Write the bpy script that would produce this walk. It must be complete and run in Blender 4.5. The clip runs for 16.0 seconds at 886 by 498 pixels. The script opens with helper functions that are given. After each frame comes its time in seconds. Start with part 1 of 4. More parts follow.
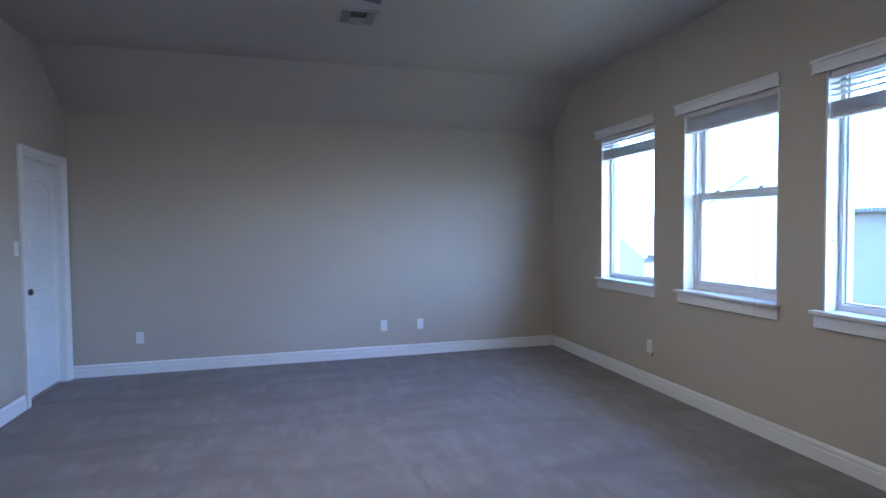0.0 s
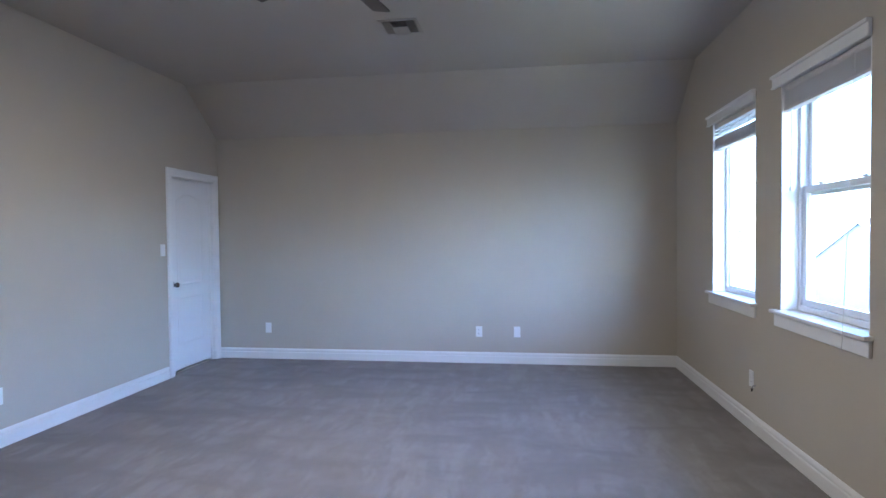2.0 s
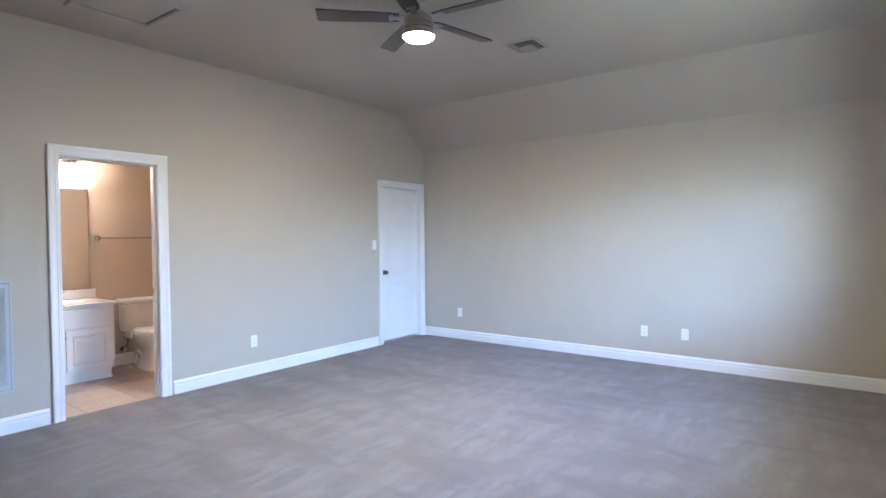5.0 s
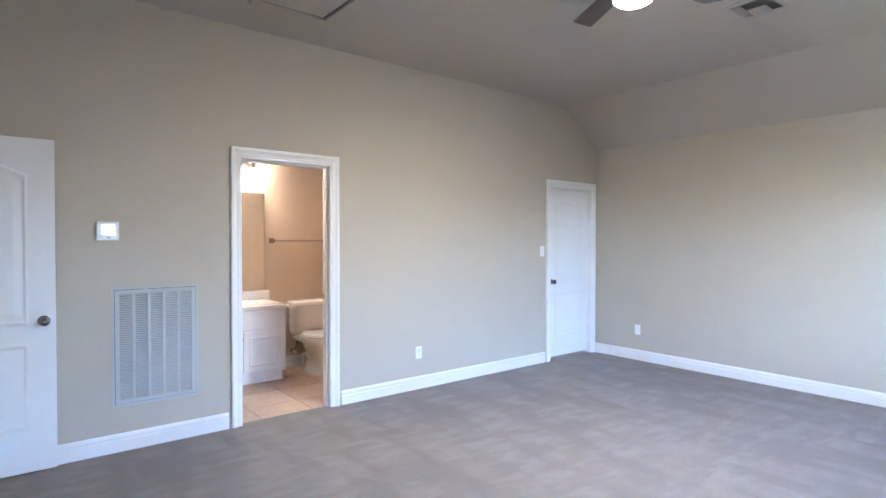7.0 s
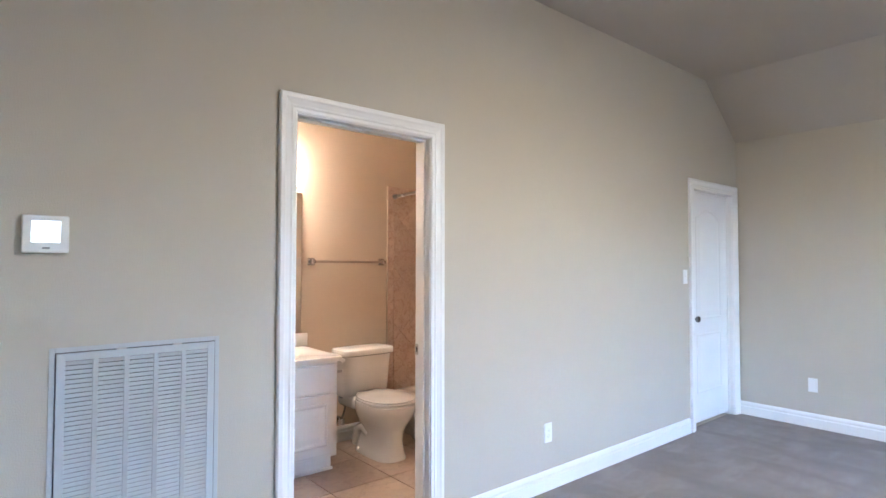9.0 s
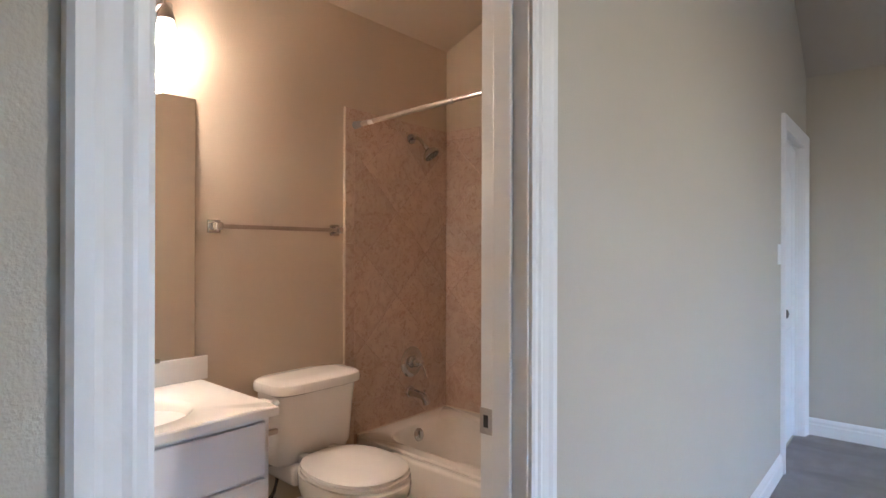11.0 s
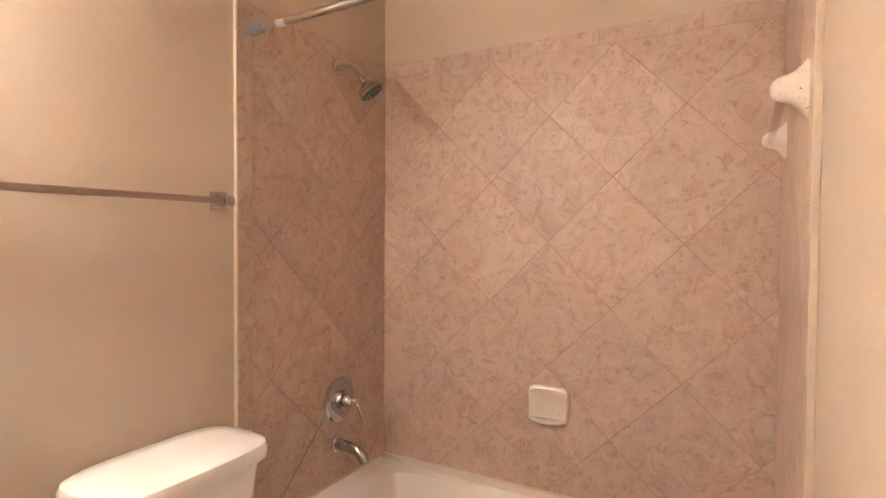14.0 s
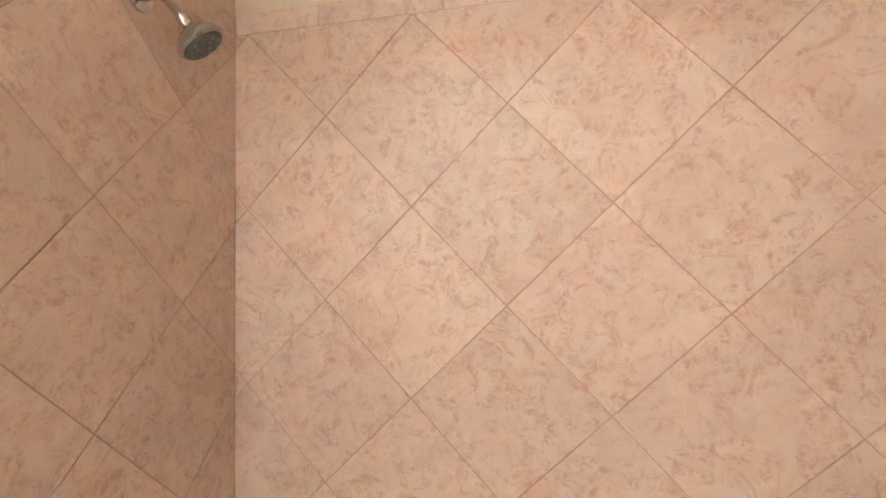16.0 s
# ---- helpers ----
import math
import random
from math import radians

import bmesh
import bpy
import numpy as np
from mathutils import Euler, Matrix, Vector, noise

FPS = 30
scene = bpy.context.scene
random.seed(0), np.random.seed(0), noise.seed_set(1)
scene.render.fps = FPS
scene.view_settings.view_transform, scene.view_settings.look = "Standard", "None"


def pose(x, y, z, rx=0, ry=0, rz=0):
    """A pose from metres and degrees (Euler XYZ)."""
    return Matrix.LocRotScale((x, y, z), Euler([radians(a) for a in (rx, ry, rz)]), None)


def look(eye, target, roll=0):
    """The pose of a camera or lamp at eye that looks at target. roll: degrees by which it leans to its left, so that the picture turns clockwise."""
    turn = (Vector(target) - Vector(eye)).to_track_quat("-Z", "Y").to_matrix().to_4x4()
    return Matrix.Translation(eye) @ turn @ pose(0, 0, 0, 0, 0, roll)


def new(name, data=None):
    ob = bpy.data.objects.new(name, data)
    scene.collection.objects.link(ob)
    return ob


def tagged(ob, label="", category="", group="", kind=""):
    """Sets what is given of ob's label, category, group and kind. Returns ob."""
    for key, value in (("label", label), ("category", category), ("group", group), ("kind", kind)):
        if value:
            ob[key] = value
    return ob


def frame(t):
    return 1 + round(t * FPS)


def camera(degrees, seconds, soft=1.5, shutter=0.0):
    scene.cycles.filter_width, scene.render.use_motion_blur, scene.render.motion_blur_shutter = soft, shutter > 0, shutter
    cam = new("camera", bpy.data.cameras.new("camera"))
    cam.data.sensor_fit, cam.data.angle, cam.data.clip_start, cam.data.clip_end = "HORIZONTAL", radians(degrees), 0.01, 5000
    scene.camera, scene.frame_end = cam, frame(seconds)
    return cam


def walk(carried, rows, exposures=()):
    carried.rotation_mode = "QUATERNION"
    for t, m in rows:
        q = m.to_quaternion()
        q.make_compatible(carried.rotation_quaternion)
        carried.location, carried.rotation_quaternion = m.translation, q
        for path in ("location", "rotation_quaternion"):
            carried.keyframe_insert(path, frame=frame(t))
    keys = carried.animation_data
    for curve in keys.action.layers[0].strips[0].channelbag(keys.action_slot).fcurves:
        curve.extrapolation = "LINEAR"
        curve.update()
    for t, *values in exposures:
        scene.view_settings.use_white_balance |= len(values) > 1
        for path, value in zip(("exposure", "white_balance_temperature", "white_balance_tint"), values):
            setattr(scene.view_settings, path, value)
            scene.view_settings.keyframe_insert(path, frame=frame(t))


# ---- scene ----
cam = camera(78.1, 16.0)
EXPOSURE = [(0.0, 4.2, 4500, 12), (0.5, 4.45, 4600, 12), (1.0, 4.55, 4650, 12), (2.0, 4.65, 4700, 12), (3.0, 5.0, 4850, 10), (5.5, 5.5, 5000, 8), (9.0, 5.65, 5250, 8),
            (11.5, 4.95, 5300, 9), (12.5, 5.22, 5500, 11), (14.5, 6.03, 5150, 5), (16.0, 6.33, 4600, -4)]
PATH = [
    (0, (2.088, -5.984, 1.406), (2.615, -4.055, 1.334), -0.5),
    (0.5, (2.401, -5.982, 1.38), (2.695, -4.005, 1.319), -0.6),
    (1, (2.72, -5.957, 1.403), (2.816, -3.961, 1.348), -0.7),
    (1.5, (3.099, -5.98, 1.407), (2.997, -3.983, 1.357), -0.7),
    (2, (3.467, -5.957, 1.393), (3.194, -3.976, 1.346), -0.6),
    (2.5, (3.851, -5.996, 1.396), (3.381, -4.053, 1.352), -0.7),
    (3, (4.203, -6.015, 1.415), (3.534, -4.131, 1.373), -0.7),
    (5.5, (4.847, -5.992, 1.386), (3.552, -4.468, 1.335), -0.4),
    (6, (4.765, -5.96, 1.395), (3.377, -4.521, 1.339), -0.2),
    (6.5, (4.537, -5.896, 1.398), (3.051, -4.558, 1.336), -0.0),
    (7, (4.176, -5.815, 1.42), (2.616, -4.564, 1.384), 0.1),
    (7.5, (3.707, -5.708, 1.4), (2.117, -4.494, 1.423), 0.1),
    (8, (3.207, -5.664, 1.394), (1.619, -4.449, 1.455), 0.0),
    (8.5, (2.724, -5.585, 1.367), (1.15, -4.354, 1.432), 0.1),
    (9, (2.203, -5.424, 1.369), (0.662, -4.149, 1.431), 0.1),
    (9.2, (1.988, -5.352, 1.369), (0.458, -4.064, 1.429), 0.1),
    (11.3, (0.474, -4.53, 1.302), (-0.817, -3.002, 1.292), 0.2),
    (11.5, (0.398, -4.453, 1.302), (-0.887, -2.92, 1.282), 0.2),
    (12, (0.204, -4.336, 1.283), (-1.057, -2.785, 1.241), 0.3),
    (12.5, (0.061, -4.223, 1.282), (-1.145, -2.629, 1.223), 0.3),
    (13, (-0.078, -4.139, 1.302), (-1.222, -2.5, 1.247), 0.3),
    (13.5, (-0.181, -4.093, 1.311), (-1.24, -2.397, 1.256), 0.4),
    (14, (-0.225, -4.044, 1.306), (-1.196, -2.296, 1.251), 0.4),
    (14.5, (-0.296, -3.93, 1.29), (-1.137, -2.117, 1.261), 0.4),
    (15, (-0.34, -3.729, 1.338), (-1.047, -1.858, 1.318), 0.3),
    (15.5, (-0.507, -3.492, 1.369), (-1.093, -1.58, 1.37), 0.3),
    (16, (-0.65, -3.319, 1.415), (-1.23, -1.405, 1.405), 0.2),
]
walk(cam, [(t, look(eye, target, roll)) for t, eye, target, roll in PATH], EXPOSURE)

# ---- light ----
world = bpy.data.worlds.new("sky")
scene.world = world
world.use_nodes = True
wn, wl = world.node_tree.nodes, world.node_tree.links
wn.clear()
sky = wn.new("ShaderNodeTexSky")
sky.sky_type, sky.sun_disc = "NISHITA", False
sky.sun_elevation, sky.sun_rotation = radians(46), radians(159)
sky.air_density, sky.dust_density, sky.ozone_density = 1.0, 1.0, 2.5
bg = wn.new("ShaderNodeBackground")
bg.inputs["Strength"].default_value = 0.15
wo = wn.new("ShaderNodeOutputWorld")
wl.new(sky.outputs[0], bg.inputs[0])
wl.new(bg.outputs[0], wo.inputs[0])
sun = bpy.data.lights.new("sun", "SUN")
sun.energy, sun.angle, sun.color = 3.0, radians(0.5), (1.0, 0.95, 0.88)
sun_ob = new("sun", sun)
sun_ob.matrix_basis = look((4.98, -12.97, 14.39), (0, 0, 0))


# ---- materials ----
def base_mat(name):
    m = bpy.data.materials.new(name)
    m.use_nodes = True
    nt = m.node_tree
    return m, nt, nt.nodes["Principled BSDF"]


def node(nt, kind, **kw):
    n = nt.nodes.new(kind)
    for k, v in kw.items():
        n.inputs[k].default_value = v
    return n


def mixed(nt, fac, a, b):
    n = nt.nodes.new("ShaderNodeMix")
    n.data_type = "RGBA"
    nt.links.new(fac, n.inputs[0])
    for i, c in ((6, a), (7, b)):
        if isinstance(c, tuple):
            n.inputs[i].default_value = (*c, 1)
        else:
            nt.links.new(c, n.inputs[i])
    return n.outputs[2]


def ramp(nt, src, lo, hi):
    n = nt.nodes.new("ShaderNodeMapRange")
    n.inputs[1].default_value, n.inputs[2].default_value = lo, hi
    nt.links.new(src, n.inputs[0])
    return n.outputs[0]


def surface(name, dark, light, rough=0.6, fine=60, coarse=2.0, bump=0.0, bump_scale=300, metal=0.0, coat=0.0):
    """A surface with colour that varies at two scales and a fine relief."""
    m, nt, p = base_mat(name)
    co = nt.nodes.new("ShaderNodeTexCoord").outputs["Object"]
    a = node(nt, "ShaderNodeTexNoise", Scale=coarse, Detail=5.0, Roughness=0.6)
    b = node(nt, "ShaderNodeTexNoise", Scale=fine, Detail=4.0, Roughness=0.7)
    nt.links.new(co, a.inputs["Vector"]), nt.links.new(co, b.inputs["Vector"])
    mid = tuple((x + y) / 2 for x, y in zip(dark, light))
    one = mixed(nt, ramp(nt, a.outputs[0], 0.3, 0.7), dark, light)
    two = mixed(nt, ramp(nt, b.outputs[0], 0.35, 0.65), mid, one)
    nt.links.new(two, p.inputs["Base Color"])
    p.inputs["Roughness"].default_value, p.inputs["Metallic"].default_value = rough, metal
    p.inputs["Coat Weight"].default_value = coat
    rr = node(nt, "ShaderNodeMapRange")
    rr.inputs[3].default_value, rr.inputs[4].default_value = rough * 0.88, min(1, rough * 1.12)
    nt.links.new(a.outputs[0], rr.inputs[0]), nt.links.new(rr.outputs[0], p.inputs["Roughness"])
    if bump:
        c = node(nt, "ShaderNodeTexNoise", Scale=bump_scale, Detail=3.0)
        nt.links.new(co, c.inputs["Vector"])
        bu = node(nt, "ShaderNodeBump", Strength=1.0, Distance=bump)
        nt.links.new(c.outputs[0], bu.inputs["Height"]), nt.links.new(bu.outputs[0], p.inputs["Normal"])
    return m


def glow(name, colour, strength):
    m, nt, p = base_mat(name)
    p.inputs["Base Color"].default_value = (0.8, 0.8, 0.8, 1)
    p.inputs["Emission Color"].default_value = (*colour, 1)
    p.inputs["Emission Strength"].default_value = strength
    return m


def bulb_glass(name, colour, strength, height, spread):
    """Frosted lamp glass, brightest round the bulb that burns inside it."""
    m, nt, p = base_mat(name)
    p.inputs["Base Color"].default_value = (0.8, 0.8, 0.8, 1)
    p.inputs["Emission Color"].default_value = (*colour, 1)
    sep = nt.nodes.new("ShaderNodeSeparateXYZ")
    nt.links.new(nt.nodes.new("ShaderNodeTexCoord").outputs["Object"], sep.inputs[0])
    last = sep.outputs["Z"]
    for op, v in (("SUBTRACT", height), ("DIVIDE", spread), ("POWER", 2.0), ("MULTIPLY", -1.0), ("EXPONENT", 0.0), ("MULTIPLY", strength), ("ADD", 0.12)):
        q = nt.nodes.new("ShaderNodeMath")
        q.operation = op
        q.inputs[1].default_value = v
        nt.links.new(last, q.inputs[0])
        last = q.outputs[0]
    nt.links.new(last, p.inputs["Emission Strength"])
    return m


def carpet_mat():
    m, nt, p = base_mat("carpet")
    co = nt.nodes.new("ShaderNodeTexCoord").outputs["Object"]
    warp = node(nt, "ShaderNodeTexNoise", Scale=1.1, Detail=3.0)
    nt.links.new(co, warp.inputs["Vector"])
    add = nt.nodes.new("ShaderNodeMixRGB")
    add.inputs[0].default_value = 0.14
    nt.links.new(co, add.inputs[1]), nt.links.new(warp.outputs["Color"], add.inputs[2])
    mp = nt.nodes.new("ShaderNodeMapping")
    mp.inputs["Scale"].default_value = (1.7, 1.0, 1)
    mp.inputs["Rotation"].default_value = (0, 0, radians(14))
    nt.links.new(add.outputs[0], mp.inputs[0])
    streak = node(nt, "ShaderNodeTexNoise", Scale=3.6, Detail=9.0, Roughness=0.7)
    nt.links.new(mp.outputs[0], streak.inputs["Vector"])
    pile = node(nt, "ShaderNodeTexNoise", Scale=170.0, Detail=3.0, Roughness=0.8)
    tuft = node(nt, "ShaderNodeTexVoronoi", Scale=210.0)
    nt.links.new(co, pile.inputs["Vector"]), nt.links.new(co, tuft.inputs["Vector"])
    a = mixed(nt, ramp(nt, streak.outputs[0], 0.32, 0.68), (0.225, 0.211, 0.207), (0.335, 0.314, 0.309))
    mp2 = nt.nodes.new("ShaderNodeMapping")
    mp2.inputs["Scale"].default_value = (4.6, 1.3, 1)
    mp2.inputs["Rotation"].default_value = (0, 0, radians(-24))
    nt.links.new(add.outputs[0], mp2.inputs[0])
    brush = node(nt, "ShaderNodeTexNoise", Scale=2.2, Detail=6.0, Roughness=0.6)
    nt.links.new(mp2.outputs[0], brush.inputs["Vector"])
    a = mixed(nt, ramp(nt, brush.outputs[0], 0.48, 0.60), a, (0.352, 0.336, 0.332))
    mp3 = nt.nodes.new("ShaderNodeMapping")
    mp3.inputs["Scale"].default_value = (1.1, 3.4, 1)
    mp3.inputs["Rotation"].default_value = (0, 0, radians(18))
    nt.links.new(add.outputs[0], mp3.inputs[0])
    nap = node(nt, "ShaderNodeTexNoise", Scale=1.3, Detail=5.0, Roughness=0.55, Distortion=0.3)
    nt.links.new(mp3.outputs[0], nap.inputs["Vector"])
    a = mixed(nt, ramp(nt, nap.outputs[0], 0.46, 0.64), a, (0.222, 0.211, 0.209))
    b = mixed(nt, ramp(nt, pile.outputs[0], 0.3, 0.7), (0.205, 0.188, 0.184), a)
    nt.links.new(b, p.inputs["Base Color"])
    p.inputs["Roughness"].default_value = 1.0
    p.inputs["Specular IOR Level"].default_value = 0.1
    p.inputs["Sheen Weight"].default_value = 0.1
    b1 = node(nt, "ShaderNodeBump", Strength=0.8, Distance=0.004)
    nt.links.new(tuft.outputs["Distance"], b1.inputs["Height"])
    b2 = node(nt, "ShaderNodeBump", Strength=0.4, Distance=0.02)
    nt.links.new(streak.outputs[0], b2.inputs["Height"]), nt.links.new(b1.outputs[0], b2.inputs["Normal"])
    nt.links.new(b2.outputs[0], p.inputs["Normal"])
    return m


def stone_tile_mat(name, pale, mid, vein, rough=0.32, grain=1.0):
    m, nt, p = base_mat(name)
    geo = nt.nodes.new("ShaderNodeNewGeometry").outputs["Position"]
    info = nt.nodes.new("ShaderNodeObjectInfo")
    shift = node(nt, "ShaderNodeVectorMath")
    shift.operation = "MULTIPLY_ADD"
    comb = nt.nodes.new("ShaderNodeCombineXYZ")
    for i in range(3):
        nt.links.new(info.outputs["Random"], comb.inputs[i])
    nt.links.new(comb.outputs[0], shift.inputs[0])
    shift.inputs[1].default_value = (7.0, 11.0, 5.0)
    nt.links.new(geo, shift.inputs[2])
    v = shift.outputs[0]
    cloud = node(nt, "ShaderNodeTexNoise", Scale=8.0 * grain, Detail=8.0, Roughness=0.68, Distortion=1.2)
    blotch = node(nt, "ShaderNodeTexNoise", Scale=12.0 * grain, Detail=8.0, Roughness=0.66, Distortion=2.2)
    fleck = node(nt, "ShaderNodeTexNoise", Scale=42.0 * grain, Detail=5.0, Roughness=0.6, Distortion=2.0)
    for n in (cloud, blotch, fleck):
        nt.links.new(v, n.inputs["Vector"])
    one = mixed(nt, ramp(nt, cloud.outputs[0], 0.38, 0.62), mid, pale)
    sp = nt.nodes.new("ShaderNodeMath")
    sp.operation = "MULTIPLY"
    nt.links.new(ramp(nt, blotch.outputs[0], 0.45, 0.61), sp.inputs[0])
    nt.links.new(ramp(nt, fleck.outputs[0], 0.38, 0.60), sp.inputs[1])
    two = mixed(nt, sp.outputs[0], one, vein)
    bright = node(nt, "ShaderNodeHueSaturation")
    val = node(nt, "ShaderNodeMapRange")
    val.inputs[3].default_value, val.inputs[4].default_value = 0.93, 1.06
    nt.links.new(info.outputs["Random"], val.inputs[0]), nt.links.new(val.outputs[0], bright.inputs["Value"])
    nt.links.new(two, bright.inputs["Color"])
    nt.links.new(bright.outputs[0], p.inputs["Base Color"])
    p.inputs["Roughness"].default_value = rough
    bu = node(nt, "ShaderNodeBump", Strength=0.35, Distance=0.0015)
    nt.links.new(blotch.outputs[0], bu.inputs["Height"]), nt.links.new(bu.outputs[0], p.inputs["Normal"])
    return m


def speckle_mat():
    m, nt, p = base_mat("speckled_ceramic")
    co = nt.nodes.new("ShaderNodeTexCoord").outputs["Object"]
    v = node(nt, "ShaderNodeTexNoise", Scale=230.0, Detail=2.0)
    nt.links.new(co, v.inputs["Vector"])
    nt.links.new(mixed(nt, ramp(nt, v.outputs[0], 0.66, 0.70), (0.68, 0.60, 0.52), (0.22, 0.17, 0.12)), p.inputs["Base Color"])
    p.inputs["Roughness"].default_value = 0.25
    return m


def shingle_mat():
    m, nt, p = base_mat("asphalt_shingles")
    co = nt.nodes.new("ShaderNodeTexCoord").outputs["Object"]
    b = nt.nodes.new("ShaderNodeTexBrick")
    b.inputs["Scale"].default_value = 3.0
    b.inputs["Color1"].default_value, b.inputs["Color2"].default_value = (0.11, 0.11, 0.115, 1), (0.16, 0.155, 0.15, 1)
    b.inputs["Mortar"].default_value, b.inputs["Mortar Size"].default_value = (0.06, 0.06, 0.06, 1), 0.03
    nt.links.new(co, b.inputs["Vector"]), nt.links.new(b.outputs[0], p.inputs["Base Color"])
    p.inputs["Roughness"].default_value = 0.9
    return m


WALL = surface("beige_wall_paint", (0.462, 0.424, 0.350), (0.502, 0.463, 0.384), 0.75, 40, 1.2, 0.0012, 190)
# the beige wall paint again, with the bathroom lamp's warmth put into its colour
WARM_LIT_WALL = surface("beige_paint_warm_lit", (0.53, 0.43, 0.325), (0.57, 0.465, 0.355), 0.6, 40, 1.2, 0.0010, 190)
CEIL = surface("ceiling_paint", (0.435, 0.398, 0.341), (0.475, 0.437, 0.376), 0.85, 50, 1.0, 0.002, 150)
TRIM = surface("white_trim_paint", (0.74, 0.74, 0.73), (0.80, 0.80, 0.79), 0.38, 30, 3.0, 0.0003, 120)
DOOR = surface("white_door_paint", (0.73, 0.73, 0.73), (0.79, 0.79, 0.79), 0.4, 40, 2.0, 0.0004, 160)
PLASTIC = surface("white_plastic", (0.74, 0.74, 0.73), (0.8, 0.8, 0.79), 0.35)
GREY_PLASTIC = surface("grey_plastic", (0.25, 0.25, 0.26), (0.32, 0.32, 0.33), 0.5)
DARK = surface("near_black", (0.03, 0.03, 0.03), (0.05, 0.05, 0.05), 0.9)
# dark colour standing in for the shade behind louvers
BACKING_SHADE = surface("backing_shade", (0.11, 0.11, 0.115), (0.15, 0.15, 0.155), 0.7)
GRILLE = surface("white_enamel_steel", (0.43, 0.45, 0.46), (0.48, 0.50, 0.51), 0.42)
VINYL = surface("white_vinyl", (0.70, 0.71, 0.72), (0.77, 0.78, 0.79), 0.4)
BLIND = surface("blind_slat", (0.62, 0.60, 0.57), (0.70, 0.68, 0.65), 0.5, 60, 6)
VENT = surface("tan_enamel", (0.34, 0.31, 0.275), (0.40, 0.37, 0.33), 0.5)
CARPET = carpet_mat()
CHROME = surface("chrome", (0.55, 0.55, 0.55), (0.63, 0.63, 0.63), 0.07, 30, 8, metal=1.0)
BAR = surface("satin_bar", (0.30, 0.225, 0.175), (0.37, 0.285, 0.23), 0.3, 90, 6, metal=0.4)
NOZZLE = surface("dark_rubber", (0.06, 0.055, 0.05), (0.09, 0.085, 0.08), 0.5)
NICKEL = surface("brushed_nickel", (0.42, 0.39, 0.36), (0.52, 0.49, 0.45), 0.32, 90, 6, metal=1.0)
KNOB = surface("dark_nickel", (0.20, 0.20, 0.21), (0.30, 0.30, 0.31), 0.22, 60, 8, metal=1.0)
BLADE = surface("dark_wood_blade", (0.045, 0.035, 0.03), (0.085, 0.065, 0.055), 0.35, 18, 5)
PORCELAIN = surface("white_porcelain", (0.76, 0.74, 0.71), (0.81, 0.79, 0.76), 0.14, 20, 3, coat=0.4)
ENAMEL = surface("tub_enamel", (0.73, 0.68, 0.62), (0.79, 0.74, 0.68), 0.16, 20, 2.5, coat=0.4)
COUNTER = surface("cultured_marble", (0.78, 0.75, 0.71), (0.83, 0.80, 0.76), 0.18, 8, 2.5, coat=0.3)
CABINET = surface("white_cabinet_paint", (0.74, 0.73, 0.72), (0.80, 0.79, 0.78), 0.4, 40, 3)
TILE = stone_tile_mat("marbled_wall_tile", (0.58, 0.45, 0.36), (0.515, 0.378, 0.293), (0.41, 0.268, 0.198), 0.45)
FLOOR_TILE = stone_tile_mat("floor_tile", (0.54, 0.425, 0.34), (0.48, 0.37, 0.29), (0.41, 0.31, 0.24), 0.4, 0.6)
GROUT = surface("grout", (0.35, 0.237, 0.177), (0.42, 0.295, 0.225), 0.9, 120, 6, 0.0006, 400)
CAULK = surface("caulk", (0.58, 0.49, 0.38), (0.64, 0.55, 0.43), 0.5)
CERAMIC = speckle_mat()
RACKBAR = surface("clear_plastic_bar", (0.56, 0.44, 0.35), (0.62, 0.50, 0.40), 0.15)
RACKBAR.node_tree.nodes["Principled BSDF"].inputs["Alpha"].default_value = 0.22
FLOOR_GROUT = surface("floor_grout", (0.42, 0.325, 0.25), (0.48, 0.37, 0.285), 0.9, 120, 6)
SHINGLE = shingle_mat()
SIDING = surface("painted_siding", (0.15, 0.142, 0.135), (0.185, 0.176, 0.168), 0.7, 10, 1)
GREY_SIDING = surface("grey_siding", (0.22, 0.215, 0.21), (0.27, 0.265, 0.26), 0.7, 10, 1)
LAWN = surface("dry_lawn", (0.13, 0.12, 0.07), (0.20, 0.18, 0.11), 0.95, 3, 0.3)
# sunlight put into the colour: pale enough for a shaded gable to look sunlit
SUNLIT_SIDING = surface("sunlit_siding", (0.46, 0.48, 0.50), (0.54, 0.56, 0.58), 0.7, 10, 1)
BARK = surface("bark", (0.10, 0.08, 0.06), (0.16, 0.13, 0.10), 0.9, 20, 4)
LEAF = surface("leaf", (0.05, 0.08, 0.035), (0.10, 0.12, 0.06), 0.7, 12, 3)
LAMP = glow("lit_lamp_glass", (1.0, 0.76, 0.50), 25.0)
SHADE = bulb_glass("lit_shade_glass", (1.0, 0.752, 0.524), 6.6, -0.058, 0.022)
BULB = glow("lit_bulb_glass", (1.0, 0.752, 0.524), 2.3)
SCREEN = glow("backlit_screen", (0.86, 0.93, 1.0), 0.05)
m_, nt_, p_ = base_mat("mirror_silver")
p_.inputs["Base Color"].default_value, p_.inputs["Metallic"].default_value, p_.inputs["Roughness"].default_value = (0.86, 0.86, 0.84, 1), 1.0, 0.015
MIRROR = m_
GLASS = bpy.data.materials.new("window_glass")
GLASS.use_nodes = True
gn = GLASS.node_tree
gp = gn.nodes["Principled BSDF"]
gp.inputs["Transmission Weight"].default_value, gp.inputs["Roughness"].default_value, gp.inputs["IOR"].default_value = 1.0, 0.0, 1.02
